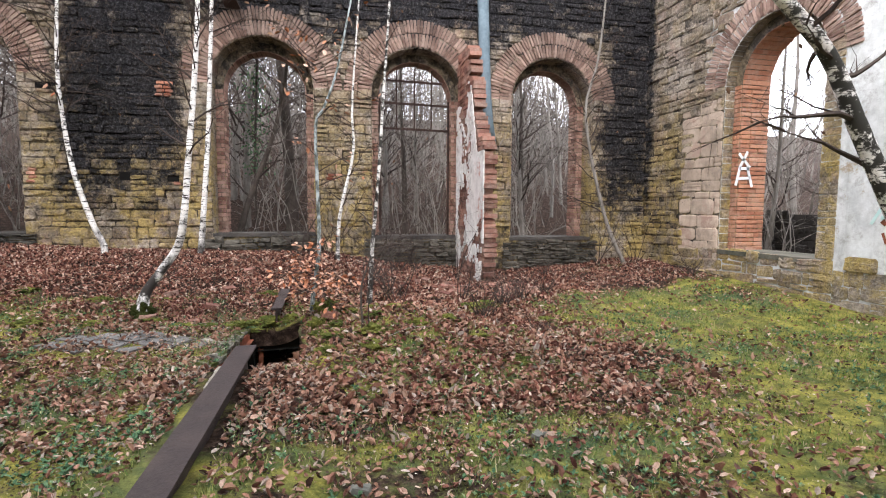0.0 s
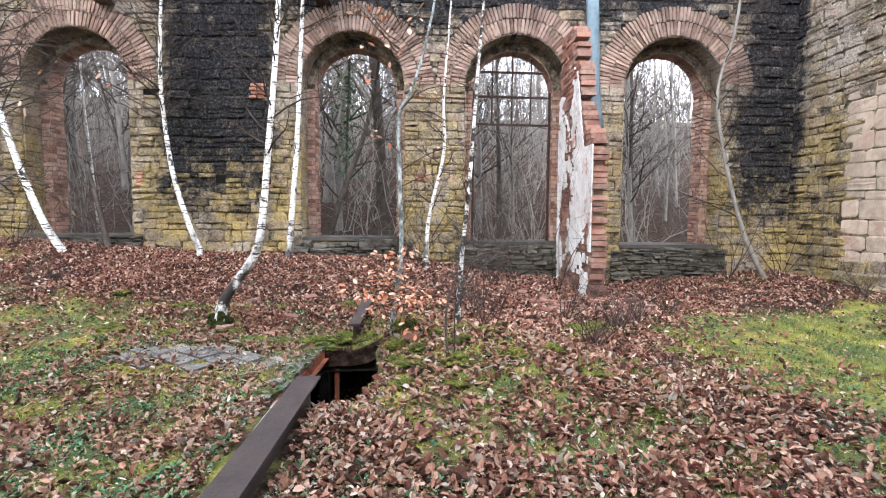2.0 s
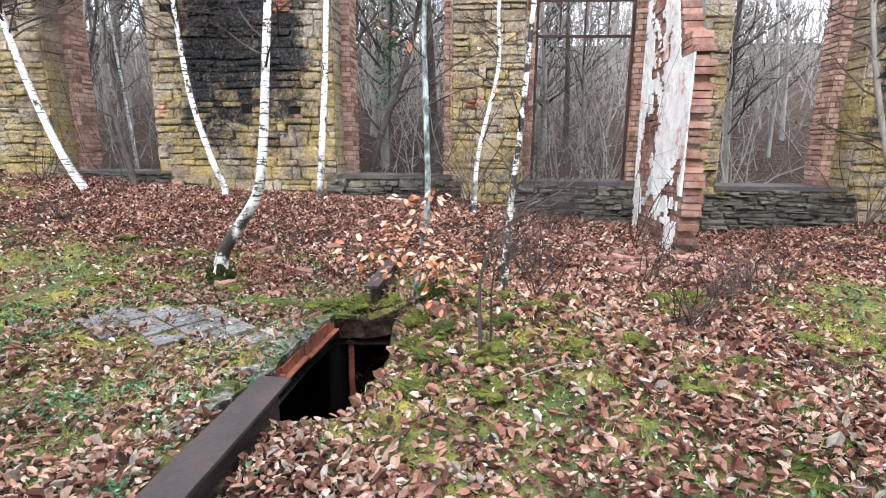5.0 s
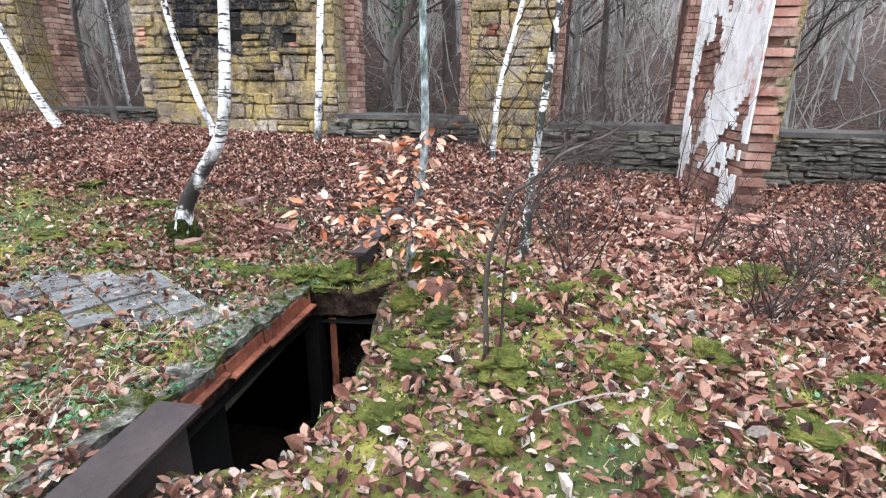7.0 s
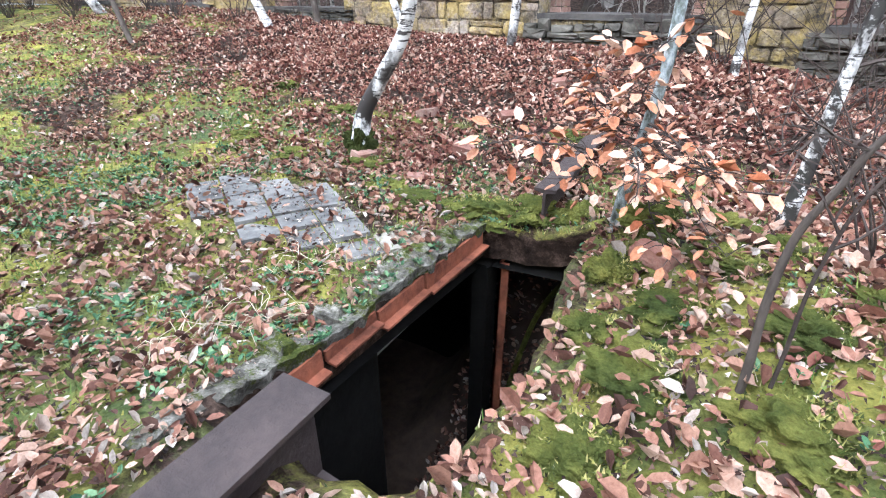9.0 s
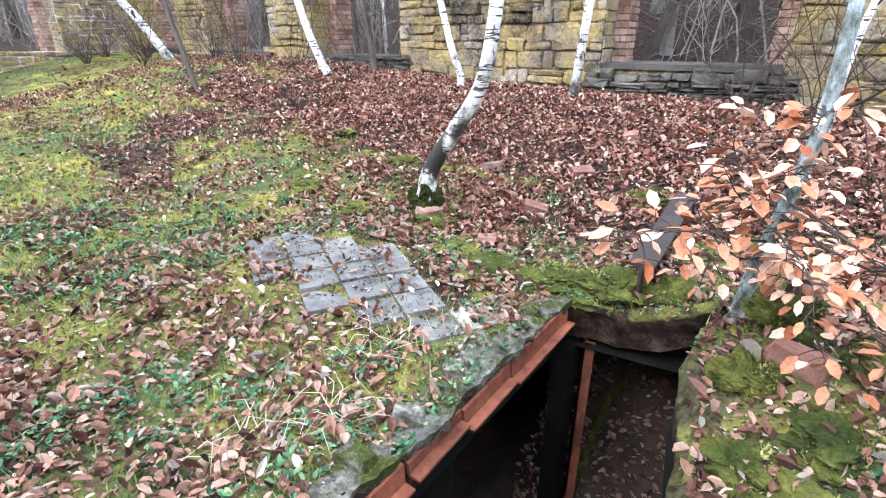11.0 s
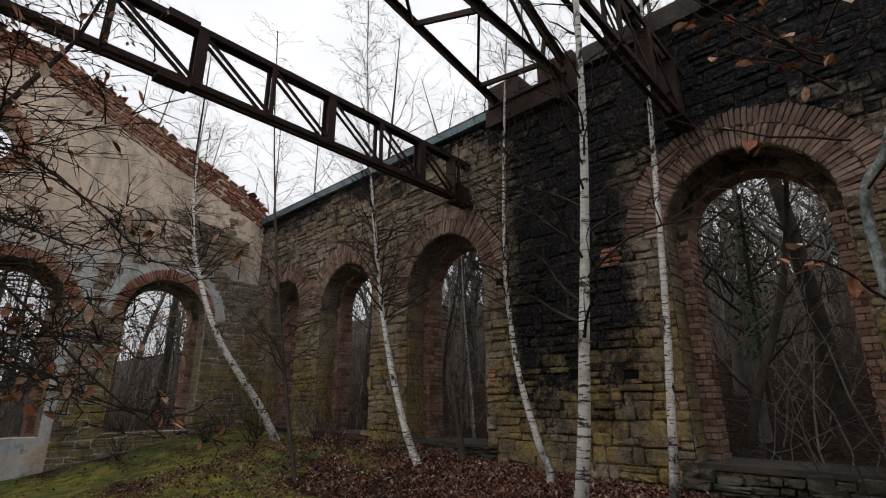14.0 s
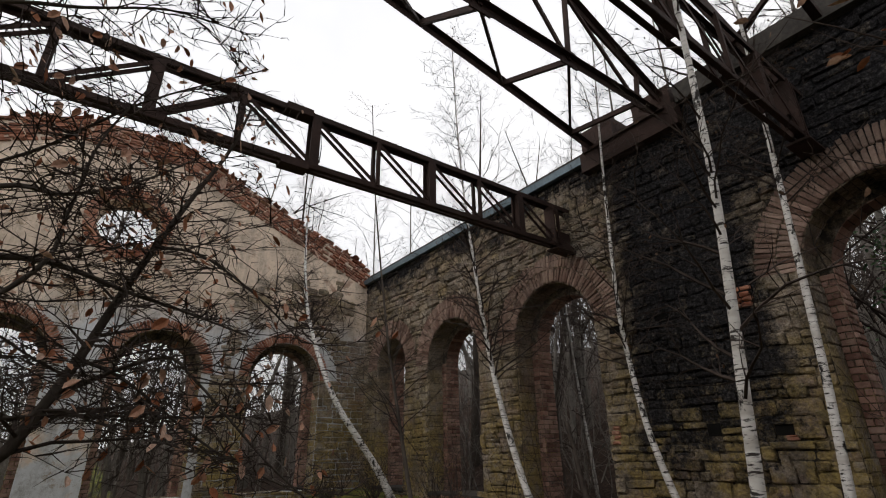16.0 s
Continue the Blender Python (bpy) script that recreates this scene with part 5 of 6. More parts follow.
# ---- trees ----
def crown_twigs(rnd, path, radii, start, count, length, spread=1.0, leaves=0.0, sub=4, up=0.7):
    """Side branches along a stem, each with finer twigs, and now and then a withered leaf."""
    out, leaf_out = [], []
    n = len(path)
    for i in range(count):
        k = start + (1 - start) * (i + rnd.random()) / count
        idx = min(n - 2, int(k * (n - 1)))
        p = path[idx].lerp(path[idx + 1], k * (n - 1) - idx)
        a = rnd.uniform(0, 2 * math.pi)
        l = length * rnd.uniform(0.5, 1.0) * (1.25 - 0.8 * k)
        way = Vector((math.cos(a) * spread, math.sin(a) * spread, up * rnd.uniform(0.5, 1.5)))
        r = max(0.004, radii[idx] * 0.38)
        g, pts = twig(rnd, p, way, l, r, 4, 5)
        out.append(g)
        for s in range(sub):
            q = rnd.choice(pts[1:])
            w2 = (way.normalized() + Vector((rnd.uniform(-1, 1), rnd.uniform(-1, 1), rnd.uniform(-0.6, 0.8)))).normalized()
            g2, pts2 = twig(rnd, q, w2, l * rnd.uniform(0.25, 0.5), max(0.0035, r * 0.4), 3, 3, 0.15)
            out.append(g2)
            for s2 in range(2):
                q2 = rnd.choice(pts2[1:])
                g3, pts3 = twig(rnd, q2, (w2 + Vector((rnd.uniform(-1, 1), rnd.uniform(-1, 1), rnd.uniform(-0.8, 0.5)))), l * 0.22, 0.003, 3, 2, 0.2)
                out.append(g3)
                if rnd.random() < leaves:
                    leaf_out.append(leaf(pts3[-1], Vector((rnd.uniform(-1, 1), rnd.uniform(-1, 1), -1)), Vector((rnd.random(), rnd.random(), 0.3)), rnd.uniform(0.03, 0.05)))
    return out, leaf_out


def stem(points, r0, r1, n=8, sides=9, flare=1.5):
    path = smooth_path(points, n)
    m = len(path) - 1
    radii = [(r0 + (r1 - r0) * (i / m) ** 0.9) * (1 + (flare - 1) * math.exp(-i / m * 22)) * (1 + 0.06 * noise.noise((i * 0.7, r0 * 50, 0))) for i in range(m + 1)]
    return path, radii, tube(path, radii, sides)


def tree(name, label, points, r0, r1, bark, twigs, seed, start=0.45, length=1.2, leaves=0.0, sub=4, spread=1.0, up=0.7, leaf_mat=None, group="", moss_foot=False, flare=1.5):
    rnd = random.Random(seed)
    root = tagged(new(name), label, "tree", group)
    path, radii, g = stem(points, r0, r1, flare=flare)
    part("trunk", g, bark, root, smooth=True)
    if bark == BIRCH:
        twigs, sub = int(twigs * 1.5), sub + 2
    b, lv = crown_twigs(rnd, path, radii, start, twigs, length, spread, leaves, sub, up)
    if b:
        part("crown", merge(b), BARK_TWIG, root)
    if lv:
        part("foliage", merge(lv), leaf_mat or TWIG_LEAF, root)
    if moss_foot:
        part("moss_foot", cushion(rnd, path[0] + Vector((0.01, 0, 0.03)), r0 * 1.5, 0.14, True), MOSS_DARK, root)
    return root


def cushion(rnd, c, r, h, fine=False):
    """A lumpy cushion with a shaggy surface."""
    bm = bmesh.new()
    bmesh.ops.create_icosphere(bm, subdivisions=5 if fine else 3, radius=1.0)
    o = rnd.uniform(0, 99)
    for q in bm.verts:
        k = 1 + 0.5 * noise.noise(q.co * 1.5 + Vector((o, 0, 0))) + 0.22 * noise.noise(q.co * 4.5 + Vector((o, 0, 0))) + rnd.uniform(-0.05, 0.05)
        if fine:
            k += 0.4 * noise.noise(q.co * 2.6 + Vector((0, o, 0))) + 0.16 * noise.noise(q.co * 13 + Vector((0, o, 0))) + rnd.uniform(-0.07, 0.07)
        q.co = Vector(c) + Vector((q.co.x * r * k, q.co.y * r * k, q.co.z * h * k))
    return bm


BARK_TWIG = plain_material("dark_twigs", (0.03, 0.024, 0.022), (0.085, 0.065, 0.055), 40.0)
STRAW = plain_material("dry_straw", (0.28, 0.22, 0.15), (0.58, 0.5, 0.38), 30.0)
MOSS_DARK = plain_material("dark_moss", (0.012, 0.014, 0.006), (0.05, 0.06, 0.015), 50.0, 0.95, 0.0, 1.0)

W_BIRCH = "white birch with black lenticels growing inside the ruin"
tree("birch_tree", "white birch with a curved mossy foot in the litter", [(-3.88, -3.62, 0.14), (-3.83, -3.6, 0.4), (-3.65, -3.6, 0.67), (-3.46, -3.6, 0.97), (-3.38, -3.6, 1.4), (-3.32, -3.6, 2.0), (-3.24, -3.6, 2.8), (-3.18, -3.6, 3.6), (-3.13, -3.6, 5.0), (-3.08, -3.6, 6.2), (-3.0, -3.6, 8.0)], 0.062, 0.012, BIRCH, 24, 1, 0.5, 1.3, 0.12, group="birches in the hall", moss_foot=True)
tree("birch_tree", W_BIRCH, [(-4.0, -0.6, 0.4), (-3.96, -0.62, 0.6), (-3.89, -0.65, 1.27), (-3.78, -0.65, 2.6), (-3.68, -0.65, 4.4), (-3.62, -0.65, 5.6), (-3.52, -0.7, 7.4), (-3.5, -0.8, 9.5)], 0.065, 0.012, BIRCH, 24, 2, 0.55, 1.3, 0.1, group="birches in the hall")
tree("birch_tree", "dark-footed birch bent against the sooty wall", [(-5.56, -0.62, 0.5), (-5.45, -0.62, 0.72), (-5.6, -0.65, 1.15), (-5.83, -0.65, 1.95), (-5.95, -0.65, 2.8), (-6.0, -0.65, 3.7), (-5.93, -0.65, 5.2), (-5.86, -0.65, 6.3), (-5.6, -0.75, 8.6)], 0.06, 0.012, BIRCH, 46, 3, 0.5, 1.7, 0.15, group="birches in the hall")
tree("birch_tree", "slender leaning birch with a full bare crown", [(-7.3, -1.0, 0.45), (-7.45, -1.0, 0.72), (-7.8, -1.0, 1.35), (-8.23, -1.0, 2.6), (-8.5, -1.0, 3.8), (-8.7, -1.0, 5.0), (-8.9, -1.0, 6.3), (-9.1, -1.0, 8.5), (-9.2, -1.0, 11.2)], 0.07, 0.012, BIRCH, 80, 4, 0.4, 1.9, 0.45, group="birches in the hall")
tree("dark_tree", "thin dark leaning tree among the arches", [(-8.35, -2.4, 0.25), (-8.45, -2.4, 0.5), (-8.82, -2.4, 1.53), (-9.2, -2.4, 2.7), (-9.56, -2.4, 3.93), (-10.14, -2.4, 6.63), (-10.7, -2.3, 9.5)], 0.045, 0.01, BARK, 56, 5, 0.4, 1.6, 0.1)
tree("birch_tree", "birch leaning steeply towards the gable", [(-11.25, -0.95, 0.5), (-11.55, -1.4, 1.5), (-12.05, -2.2, 2.88), (-12.9, -2.5, 4.5), (-13.3, -2.6, 5.8), (-13.55, -2.6, 7.4), (-13.7, -2.5, 9.2)], 0.085, 0.012, BIRCH, 54, 6, 0.45, 1.5, 0.1, group="birches in the hall")
tree("birch_tree", "young dark-footed birch before the middle arch", [(-1.26, -3.85, 0.1), (-1.23, -3.85, 0.6), (-1.21, -3.85, 0.95), (-1.14, -3.85, 1.7), (-1.06, -3.85, 2.9), (-0.99, -3.85, 3.9), (-0.88, -3.85, 6.0)], 0.034, 0.009, BIRCH_OLD, 16, 7, 0.3, 0.9, 0.1, group="birches in the hall")
tree("birch_tree", "crooked thin birch before the stone pier", [(-1.62, -1.0, 0.3), (-1.6, -1.0, 1.0), (-1.53, -1.0, 1.5), (-1.33, -1.0, 2.4), (-1.34, -1.0, 3.2), (-1.25, -1.0, 4.5), (-1.1, -1.0, 6.4)], 0.04, 0.01, BIRCH, 14, 8, 0.3, 1.1, 0.1, group="birches in the hall")
tree("birch_tree", "patchy birch leaning across the plastered wall", [(3.15, -6.9, 0.05), (2.75, -7.0, 0.95), (2.1, -7.0, 2.0), (1.75, -7.02, 2.5), (1.25, -7.05, 2.88), (0.5, -7.1, 3.5), (-0.1, -7.3, 4.4)], 0.085, 0.03, BIRCH_OLD, 12, 9, 0.25, 1.2, 0.15, group="birches in the hall", up=0.4)
tree("grey_tree", "grey stem leaning at the corner arch", [(4.3, -0.8, 0.15), (4.11, -0.8, 0.47), (3.77, -0.8, 1.16), (3.39, -0.8, 2.45), (3.24, -0.8, 3.46), (3.47, -0.8, 4.36), (3.6, -0.8, 5.5), (3.7, -0.8, 7.0)], 0.05, 0.012, BARK_GREY, 40, 10, 0.3, 1.3, 0.05, sub=6)
tree("dead_stump", "short dark leaning stem in the arch", [(-7.15, -0.3, 0.6), (-7.3, -0.25, 1.2), (-7.55, -0.2, 2.2)], 0.06, 0.03, BARK, 5, 11, 0.4, 0.8)
tree("thorn_shrub", "dark forked shrub beside the pit", [(-1.41, -5.2, 0.1), (-1.41, -5.2, 0.31), (-1.42, -5.2, 0.5), (-1.41, -5.2, 0.68), (-1.37, -5.2, 0.8), (-1.33, -5.2, 0.91), (-1.25, -5.19, 0.96), (-1.17, -5.18, 1.05), (-1.0, -5.15, 1.13), (-0.8, -5.1, 1.28)], 0.0125, 0.0035, BARK, 10, 12, 0.5, 0.42, 0.0, sub=3, flare=1.0)
tree("thorn_shrub", "thin upright dark shrub stem beside the pit", [(-1.36, -5.22, 0.1), (-1.35, -5.2, 0.35), (-1.35, -5.2, 0.6), (-1.31, -5.2, 0.82), (-1.2, -5.18, 0.95), (-1.0, -5.15, 1.0)], 0.006, 0.0025, BARK_TWIG, 6, 52, 0.35, 0.35, 0.0, sub=3, flare=1.0)


# the beech sapling with last year's leaves
rb = random.Random(21)
beech = tagged(new("beech_sapling"), "lichen-grey beech sapling holding withered orange leaves", "tree")
bp, br, bg_ = stem([(-1.92, -4.3, 0.0), (-1.91, -4.3, 0.35), (-1.87, -4.3, 0.65), (-1.83, -4.3, 1.0), (-1.84, -4.3, 1.6), (-1.85, -4.3, 2.3), (-1.76, -4.3, 2.5), (-1.62, -4.3, 2.9), (-1.45, -4.3, 3.7)], 0.03, 0.01)
part("trunk", bg_, BEECH, beech, smooth=True)
limbs, leaves_ = [], []


def leafy_twig(base, way, length, count, size, lift=0.1):
    """A side branch with its withered leaves hanging in pairs from short stalks."""
    g, pts = twig(rb, base, way, length, 0.006, 4, 6)
    limbs.append(g)
    for s in range(count):
        i = rb.randint(1, 5)
        q = pts[i].lerp(pts[i + 1], rb.random())
        side = Vector((rb.uniform(-1, 1), rb.uniform(-1, 1), rb.uniform(-0.5, 0.4))).normalized()
        q2 = q + side * rb.uniform(0.02, 0.11)
        limbs.append(tube([q, q.lerp(q2, 0.5) + Vector((0, 0, 0.006)), q2], [0.0025, 0.002, 0.0014], 3))
        d = side + way.normalized() * 0.5 + Vector((0, 0, rb.choice((-0.2, -0.5, -1.2))))
        leaves_.append(leaf(q2, d, Vector((rb.uniform(-0.5, 0.5), rb.uniform(-0.7, 0.3), 1)), rb.uniform(*size), rb.uniform(0.8, 1.1), rb.choice((0.0, 0.0, 0.1))))


for z, ang, l, n in ((0.55, -1.9, 0.9, 34), (0.6, -1.75, 0.7, 30), (0.62, -2.3, 0.5, 22), (0.58, -1.5, 0.6, 32), (0.66, -1.2, 0.65, 34), (0.64, -0.9, 0.75, 36), (0.7, -0.6, 0.6, 28),
                     (0.72, -1.9, 0.4, 22), (0.52, -1.05, 0.5, 26), (0.68, -2.9, 0.32, 14), (0.6, 0.2, 0.35, 14), (0.75, -1.4, 0.4, 22), (0.5, -2.2, 0.45, 20)):
    leafy_twig(Vector((-1.88, -4.3, z)), Vector((math.cos(ang), math.sin(ang), 0.12)), l, n, (0.04, 0.072))
for z, ang, l, n in ((0.95, 2.7, 0.3, 9), (1.0, -0.6, 0.35, 12), (1.02, -1.3, 0.3, 8), (0.92, -2.6, 0.25, 7)):
    leafy_twig(Vector((-1.84, -4.3, z)), Vector((math.cos(ang), math.sin(ang), 0.05)), l, n, (0.05, 0.08))
for k in range(15):
    z, ang = rb.uniform(1.5, 3.2), rb.choice((rb.uniform(2.6, 4.6), rb.uniform(-1.6, 0.5), rb.uniform(3.4, 5.6)))
    leafy_twig(Vector((-1.84, -4.3, z)), Vector((math.cos(ang), math.sin(ang), 0.45)), rb.uniform(0.45, 0.95), 6, (0.045, 0.08))
tagged(part("branch", merge(limbs), BARK_TWIG, beech), kind="stuff")
part("foliage", merge(leaves_), BEECH_LEAF, beech, "withered orange-brown leaves")

# the dark beech whose limbs hang before the gable
rl = random.Random(33)
limb_tree = tagged(new("beech_tree"), "dark spreading beech with a few brown leaves", "tree")
lb, ll = [], []
trunk_pts = [(-5.3, -7.5, -0.05), (-5.1, -7.2, 0.9), (-4.85, -6.95, 1.66), (-4.8, -6.84, 1.84), (-4.8, -6.71, 2.16), (-4.8, -6.6, 2.5), (-4.8, -6.47, 2.87), (-4.8, -6.35, 3.18), (-4.78, -6.22, 3.5), (-4.7, -6.15, 3.8)]
tp, tr, tg = stem(trunk_pts, 0.034, 0.008)
part("trunk", tg, BARK, limb_tree, smooth=True)
BEECH_LIMBS = (([(-4.8, -7.5, 2.52), (-4.7, -7.07, 2.59), (-4.7, -6.85, 2.59), (-4.7, -6.56, 2.51), (-4.7, -6.3, 2.45), (-4.7, -6.0, 2.37)], 0.02),
         ([(-4.7, -7.5, 2.6), (-4.6, -7.13, 2.87), (-4.6, -6.9, 2.9), (-4.6, -6.63, 3.06), (-4.6, -6.4, 3.28)], 0.016),
         ([(-5.0, -7.3, 1.9), (-4.9, -6.92, 1.94), (-4.9, -6.62, 1.96), (-4.9, -6.19, 1.96), (-4.9, -5.9, 1.98)], 0.012),
         ([(-4.4, -7.8, 3.3), (-4.3, -7.29, 3.57), (-4.3, -7.02, 3.71), (-4.3, -6.7, 3.9), (-4.3, -6.37, 3.96)], 0.012),
         ([(-4.6, -7.3, 2.1), (-4.5, -6.92, 2.49), (-4.5, -6.87, 2.77), (-4.5, -6.83, 3.16), (-4.45, -6.7, 3.5)], 0.013),
         ([(-4.85, -6.75, 2.05), (-4.6, -6.4, 2.2), (-4.5, -6.25, 2.1), (-4.45, -5.9, 1.75), (-4.4, -5.6, 1.5)], 0.01),
         ([(-4.8, -6.7, 2.2), (-4.7, -6.5, 2.1), (-4.6, -6.1, 1.8), (-4.5, -5.7, 1.6)], 0.01),
         ([(-4.8, -6.5, 2.8), (-4.65, -6.3, 2.75), (-4.5, -6.05, 2.55), (-4.4, -5.8, 2.3)], 0.009),
         ([(-5.0, -7.6, 2.9), (-4.7, -7.1, 3.1), (-4.5, -6.7, 3.45), (-4.2, -6.2, 3.7)], 0.011))
for pts, r in BEECH_LIMBS:
    p, rr, g = stem(pts, r, 0.004, 5, 6, 1.0)
    part("limb", g, BARK, limb_tree, smooth=True)
    b, l = crown_twigs(rl, p, rr, 0.08, 28, 0.85, 1.0, 0.17, 6, 0.1)
    lb += b
    ll += [leaf(Vector(x[0][0]), Vector((rl.uniform(-1, 1), rl.uniform(-1, 1), -0.8)), Vector((rl.random(), rl.random(), 0.4)), rl.uniform(0.04, 0.075)) for x in l]
b, l = crown_twigs(rl, tp, tr, 0.25, 40, 1.0, 1.0, 0.2, 6, 0.4)
lb += b
ll += l
part("crown", merge(lb), BARK_TWIG, limb_tree)
part("foliage", merge(ll), BEECH_LEAF, limb_tree)

# ---- shrubs inside ----
def shrub(x, y, h, n, seed, label, r=0.006, spread=0.6):
    rnd = random.Random(seed)
    g = []
    z = land(x, y) - 0.02
    for i in range(n):
        a = rnd.uniform(0, 2 * math.pi)
        t, pts = twig(rnd, Vector((x + rnd.uniform(-0.06, 0.06), y + rnd.uniform(-0.06, 0.06), z)), Vector((math.cos(a) * spread, math.sin(a) * spread, 1.0)), h * rnd.uniform(0.5, 1.0), r, 4, 6)
        g.append(t)
        for s in range(5):
            q = rnd.choice(pts[2:])
            t2, p2 = twig(rnd, q, Vector((rnd.uniform(-1, 1), rnd.uniform(-1, 1), rnd.uniform(-0.2, 1))), h * 0.3, r * 0.45, 3, 3)
            g.append(t2)
    tagged(part("shrub", merge(g), BARK_TWIG), label, "shrub", "bare shrubs")


for x, y, h, n, s in ((-6.6, -2.35, 0.45, 14, 1), (0.05, -4.35, 0.75, 18, 2), (0.6, -3.6, 0.7, 16, 3), (4.6, -2.3, 0.7, 16, 4), (-9.5, -1.0, 1.4, 16, 5), (-10.6, -0.7, 1.3, 18, 6), (-12.3, -1.0, 1.1, 22, 7), (-13.4, -1.6, 1.0, 24, 8),
                      (-0.55, -1.3, 1.7, 12, 9), (-0.2, -1.0, 1.5, 12, 10), (-1.8, -0.6, 1.5, 9, 11), (-2.2, -0.7, 1.2, 8, 12), (2.3, -1.0, 0.8, 10, 13), (-8.3, -0.8, 1.2, 10, 14), (-0.9, -2.9, 0.9, 10, 15), (-14.2, -3.0, 0.8, 14, 16), (1.6, -2.7, 0.5, 12, 17), (0.5, -5.0, 0.35, 8, 18), (-1.7, -0.5, 3.4, 7, 19), (-2.3, -0.9, 2.6, 6, 20), (-0.7, -0.9, 3.2, 7, 21), (3.7, -0.6, 3.6, 9, 22), (4.3, -1.0, 2.6, 7, 23), (0.4, -1.5, 2.2, 6, 24), (-1.25, -2.6, 2.2, 8, 25), (-6.9, -1.0, 2.2, 6, 26), (-9.0, -1.3, 2.4, 8, 27), (-11.3, -1.6, 2.0, 10, 28), (-12.8, -0.8, 2.0, 12, 29), (-14.0, -1.0, 1.6, 18, 30), (-1.0, -4.3, 0.9, 8, 31), (0.1, -3.2, 0.9, 10, 32), (1.0, -3.3, 0.7, 14, 33)):
    shrub(x, y, h, n, s, "bare thin-stemmed shrub in the leaf litter")

# ---- the wood outside ----
def wood_tree(seed, height, radius, bark):
    rnd = random.Random(seed)
    root = new("woodland_tree")
    bend = rnd.uniform(-0.8, 0.8)
    path, radii, g = stem([(0, 0, -0.6), (bend * 0.1, 0, height * 0.25), (bend * 0.6, rnd.uniform(-0.3, 0.3), height * 0.55), (bend, rnd.uniform(-0.5, 0.5), height)], radius, 0.012, 6, 7)
    part("trunk", g, bark, root, smooth=True)
    b, _ = crown_twigs(rnd, path, radii, 0.22, 26, height * 0.3, 1.0, 0.0, 7, 0.9)
    part("crown", merge(b), BARK_GREY if seed % 2 else BARK_TWIG, root)
    return tagged(root, "bare winter tree in the wood outside", "tree", "woodland trees")


protos = [wood_tree(100 + i, h, r, m) for i, (h, r, m) in enumerate(((8.5, 0.09, BARK_GREY), (10.5, 0.12, BARK), (7.0, 0.06, BARK_GREY), (9.5, 0.08, BARK_GREY), (6.0, 0.05, BARK)))]
rw = random.Random(5)
spots = []
for k in range(200):
    spots.append((rw.uniform(-26, 16), 1.9 + 36 * rw.random() ** 1.15))
for k in range(72):
    spots.append((-16.8 - 24 * rw.random() ** 1.2, rw.uniform(-16, 5)))
for k in range(20):
    spots.append((7.2 + 12 * rw.random(), rw.uniform(-8, 2)))
for k, (x, y) in enumerate(spots):
    m = pose(x, y, land(x, y), rw.uniform(-7, 7), rw.uniform(-7, 7), rw.uniform(0, 360)) @ Matrix.Scale(rw.uniform(0.75, 1.2), 4)
    if k < len(protos):
        protos[k].matrix_basis = m
    else:
        o = copy_thing(protos[rw.choice((0, 0, 1, 2, 2, 4, 4, 1, 0, 0, 1, 2, 2, 3, 4, 4))], m)
        o.scale = [rw.uniform(0.75, 1.2)] * 3

# tall ones whose bare tops show above the broken walls
for k in range(30):
    x, y = (rw.uniform(-15, -1), rw.uniform(2.5, 8)) if k < 20 else (rw.uniform(-22, -17.5), rw.uniform(-12, 1))
    o = copy_thing(protos[rw.choice((0, 0, 2, 1))], pose(x, y, land(x, y), rw.uniform(-5, 5), rw.uniform(-5, 5), rw.uniform(0, 360)))
    o.scale = [rw.uniform(1.15, 1.55)] * 3

# saplings and brambles right outside the openings
rs = random.Random(8)
stems = []
for k in range(1000):
    if k < 720:
        x, y = rs.uniform(-16, 8), 1.3 + 13 * rs.random() ** 1.4
    elif k < 920:
        x, y = rs.uniform(-21, -16.2), rs.uniform(-14, 3)
    else:
        x, y = rs.uniform(6.5, 10), rs.uniform(-6, 1)
    h = rs.uniform(1.2, 4.2)
    g, pts = twig(rs, Vector((x, y, land(x, y) - 0.1)), Vector((rs.uniform(-0.4, 0.4), rs.uniform(-0.4, 0.4), 1)), h, rs.uniform(0.008, 0.022), 4, 6)
    stems.append(g)
    for s in range(9):
        q = rs.choice(pts[1:])
        g2, p2 = twig(rs, q, Vector((rs.uniform(-1, 1), rs.uniform(-1, 1), rs.uniform(0, 1.2))), h * rs.uniform(0.15, 0.4), 0.005, 3, 4)
        stems.append(g2)
tagged(part("undergrowth", merge(stems), BARK_GREY), "tangle of bare saplings and brambles outside the openings", "undergrowth", kind="stuff")
tree("ivy_tree", "black leaning trunk with ivy outside the arch", [(-3.75, 1.3, 0.5), (-3.45, 1.35, 1.6), (-3.0, 1.4, 2.8), (-2.75, 1.45, 3.8), (-2.55, 1.5, 5.2), (-2.4, 1.6, 7.5)], 0.075, 0.02, BARK, 18, 51, 0.2, 1.6, 0.0, sub=6)
ri = random.Random(61)
ivy = [leaf(Vector((-3.35 + ri.gauss(0, 0.16), 1.9 + ri.gauss(0, 0.12), ri.uniform(2.2, 4.6))), Vector((ri.uniform(-1, 1), ri.uniform(-1, 1), -0.6)), Vector((ri.random(), -1, 0.4)), 0.07) for _ in range(420)]
ivy_g = tube(smooth_path([(-3.35, 1.92, 0.5), (-3.4, 1.92, 2.2), (-3.3, 1.9, 4.7)], 6), [0.03] * 13, 5)
ivy_root = tagged(part("ivy_plant", ivy_g, BARK), "ivy-clad dead stem outside the arch", "ivy")
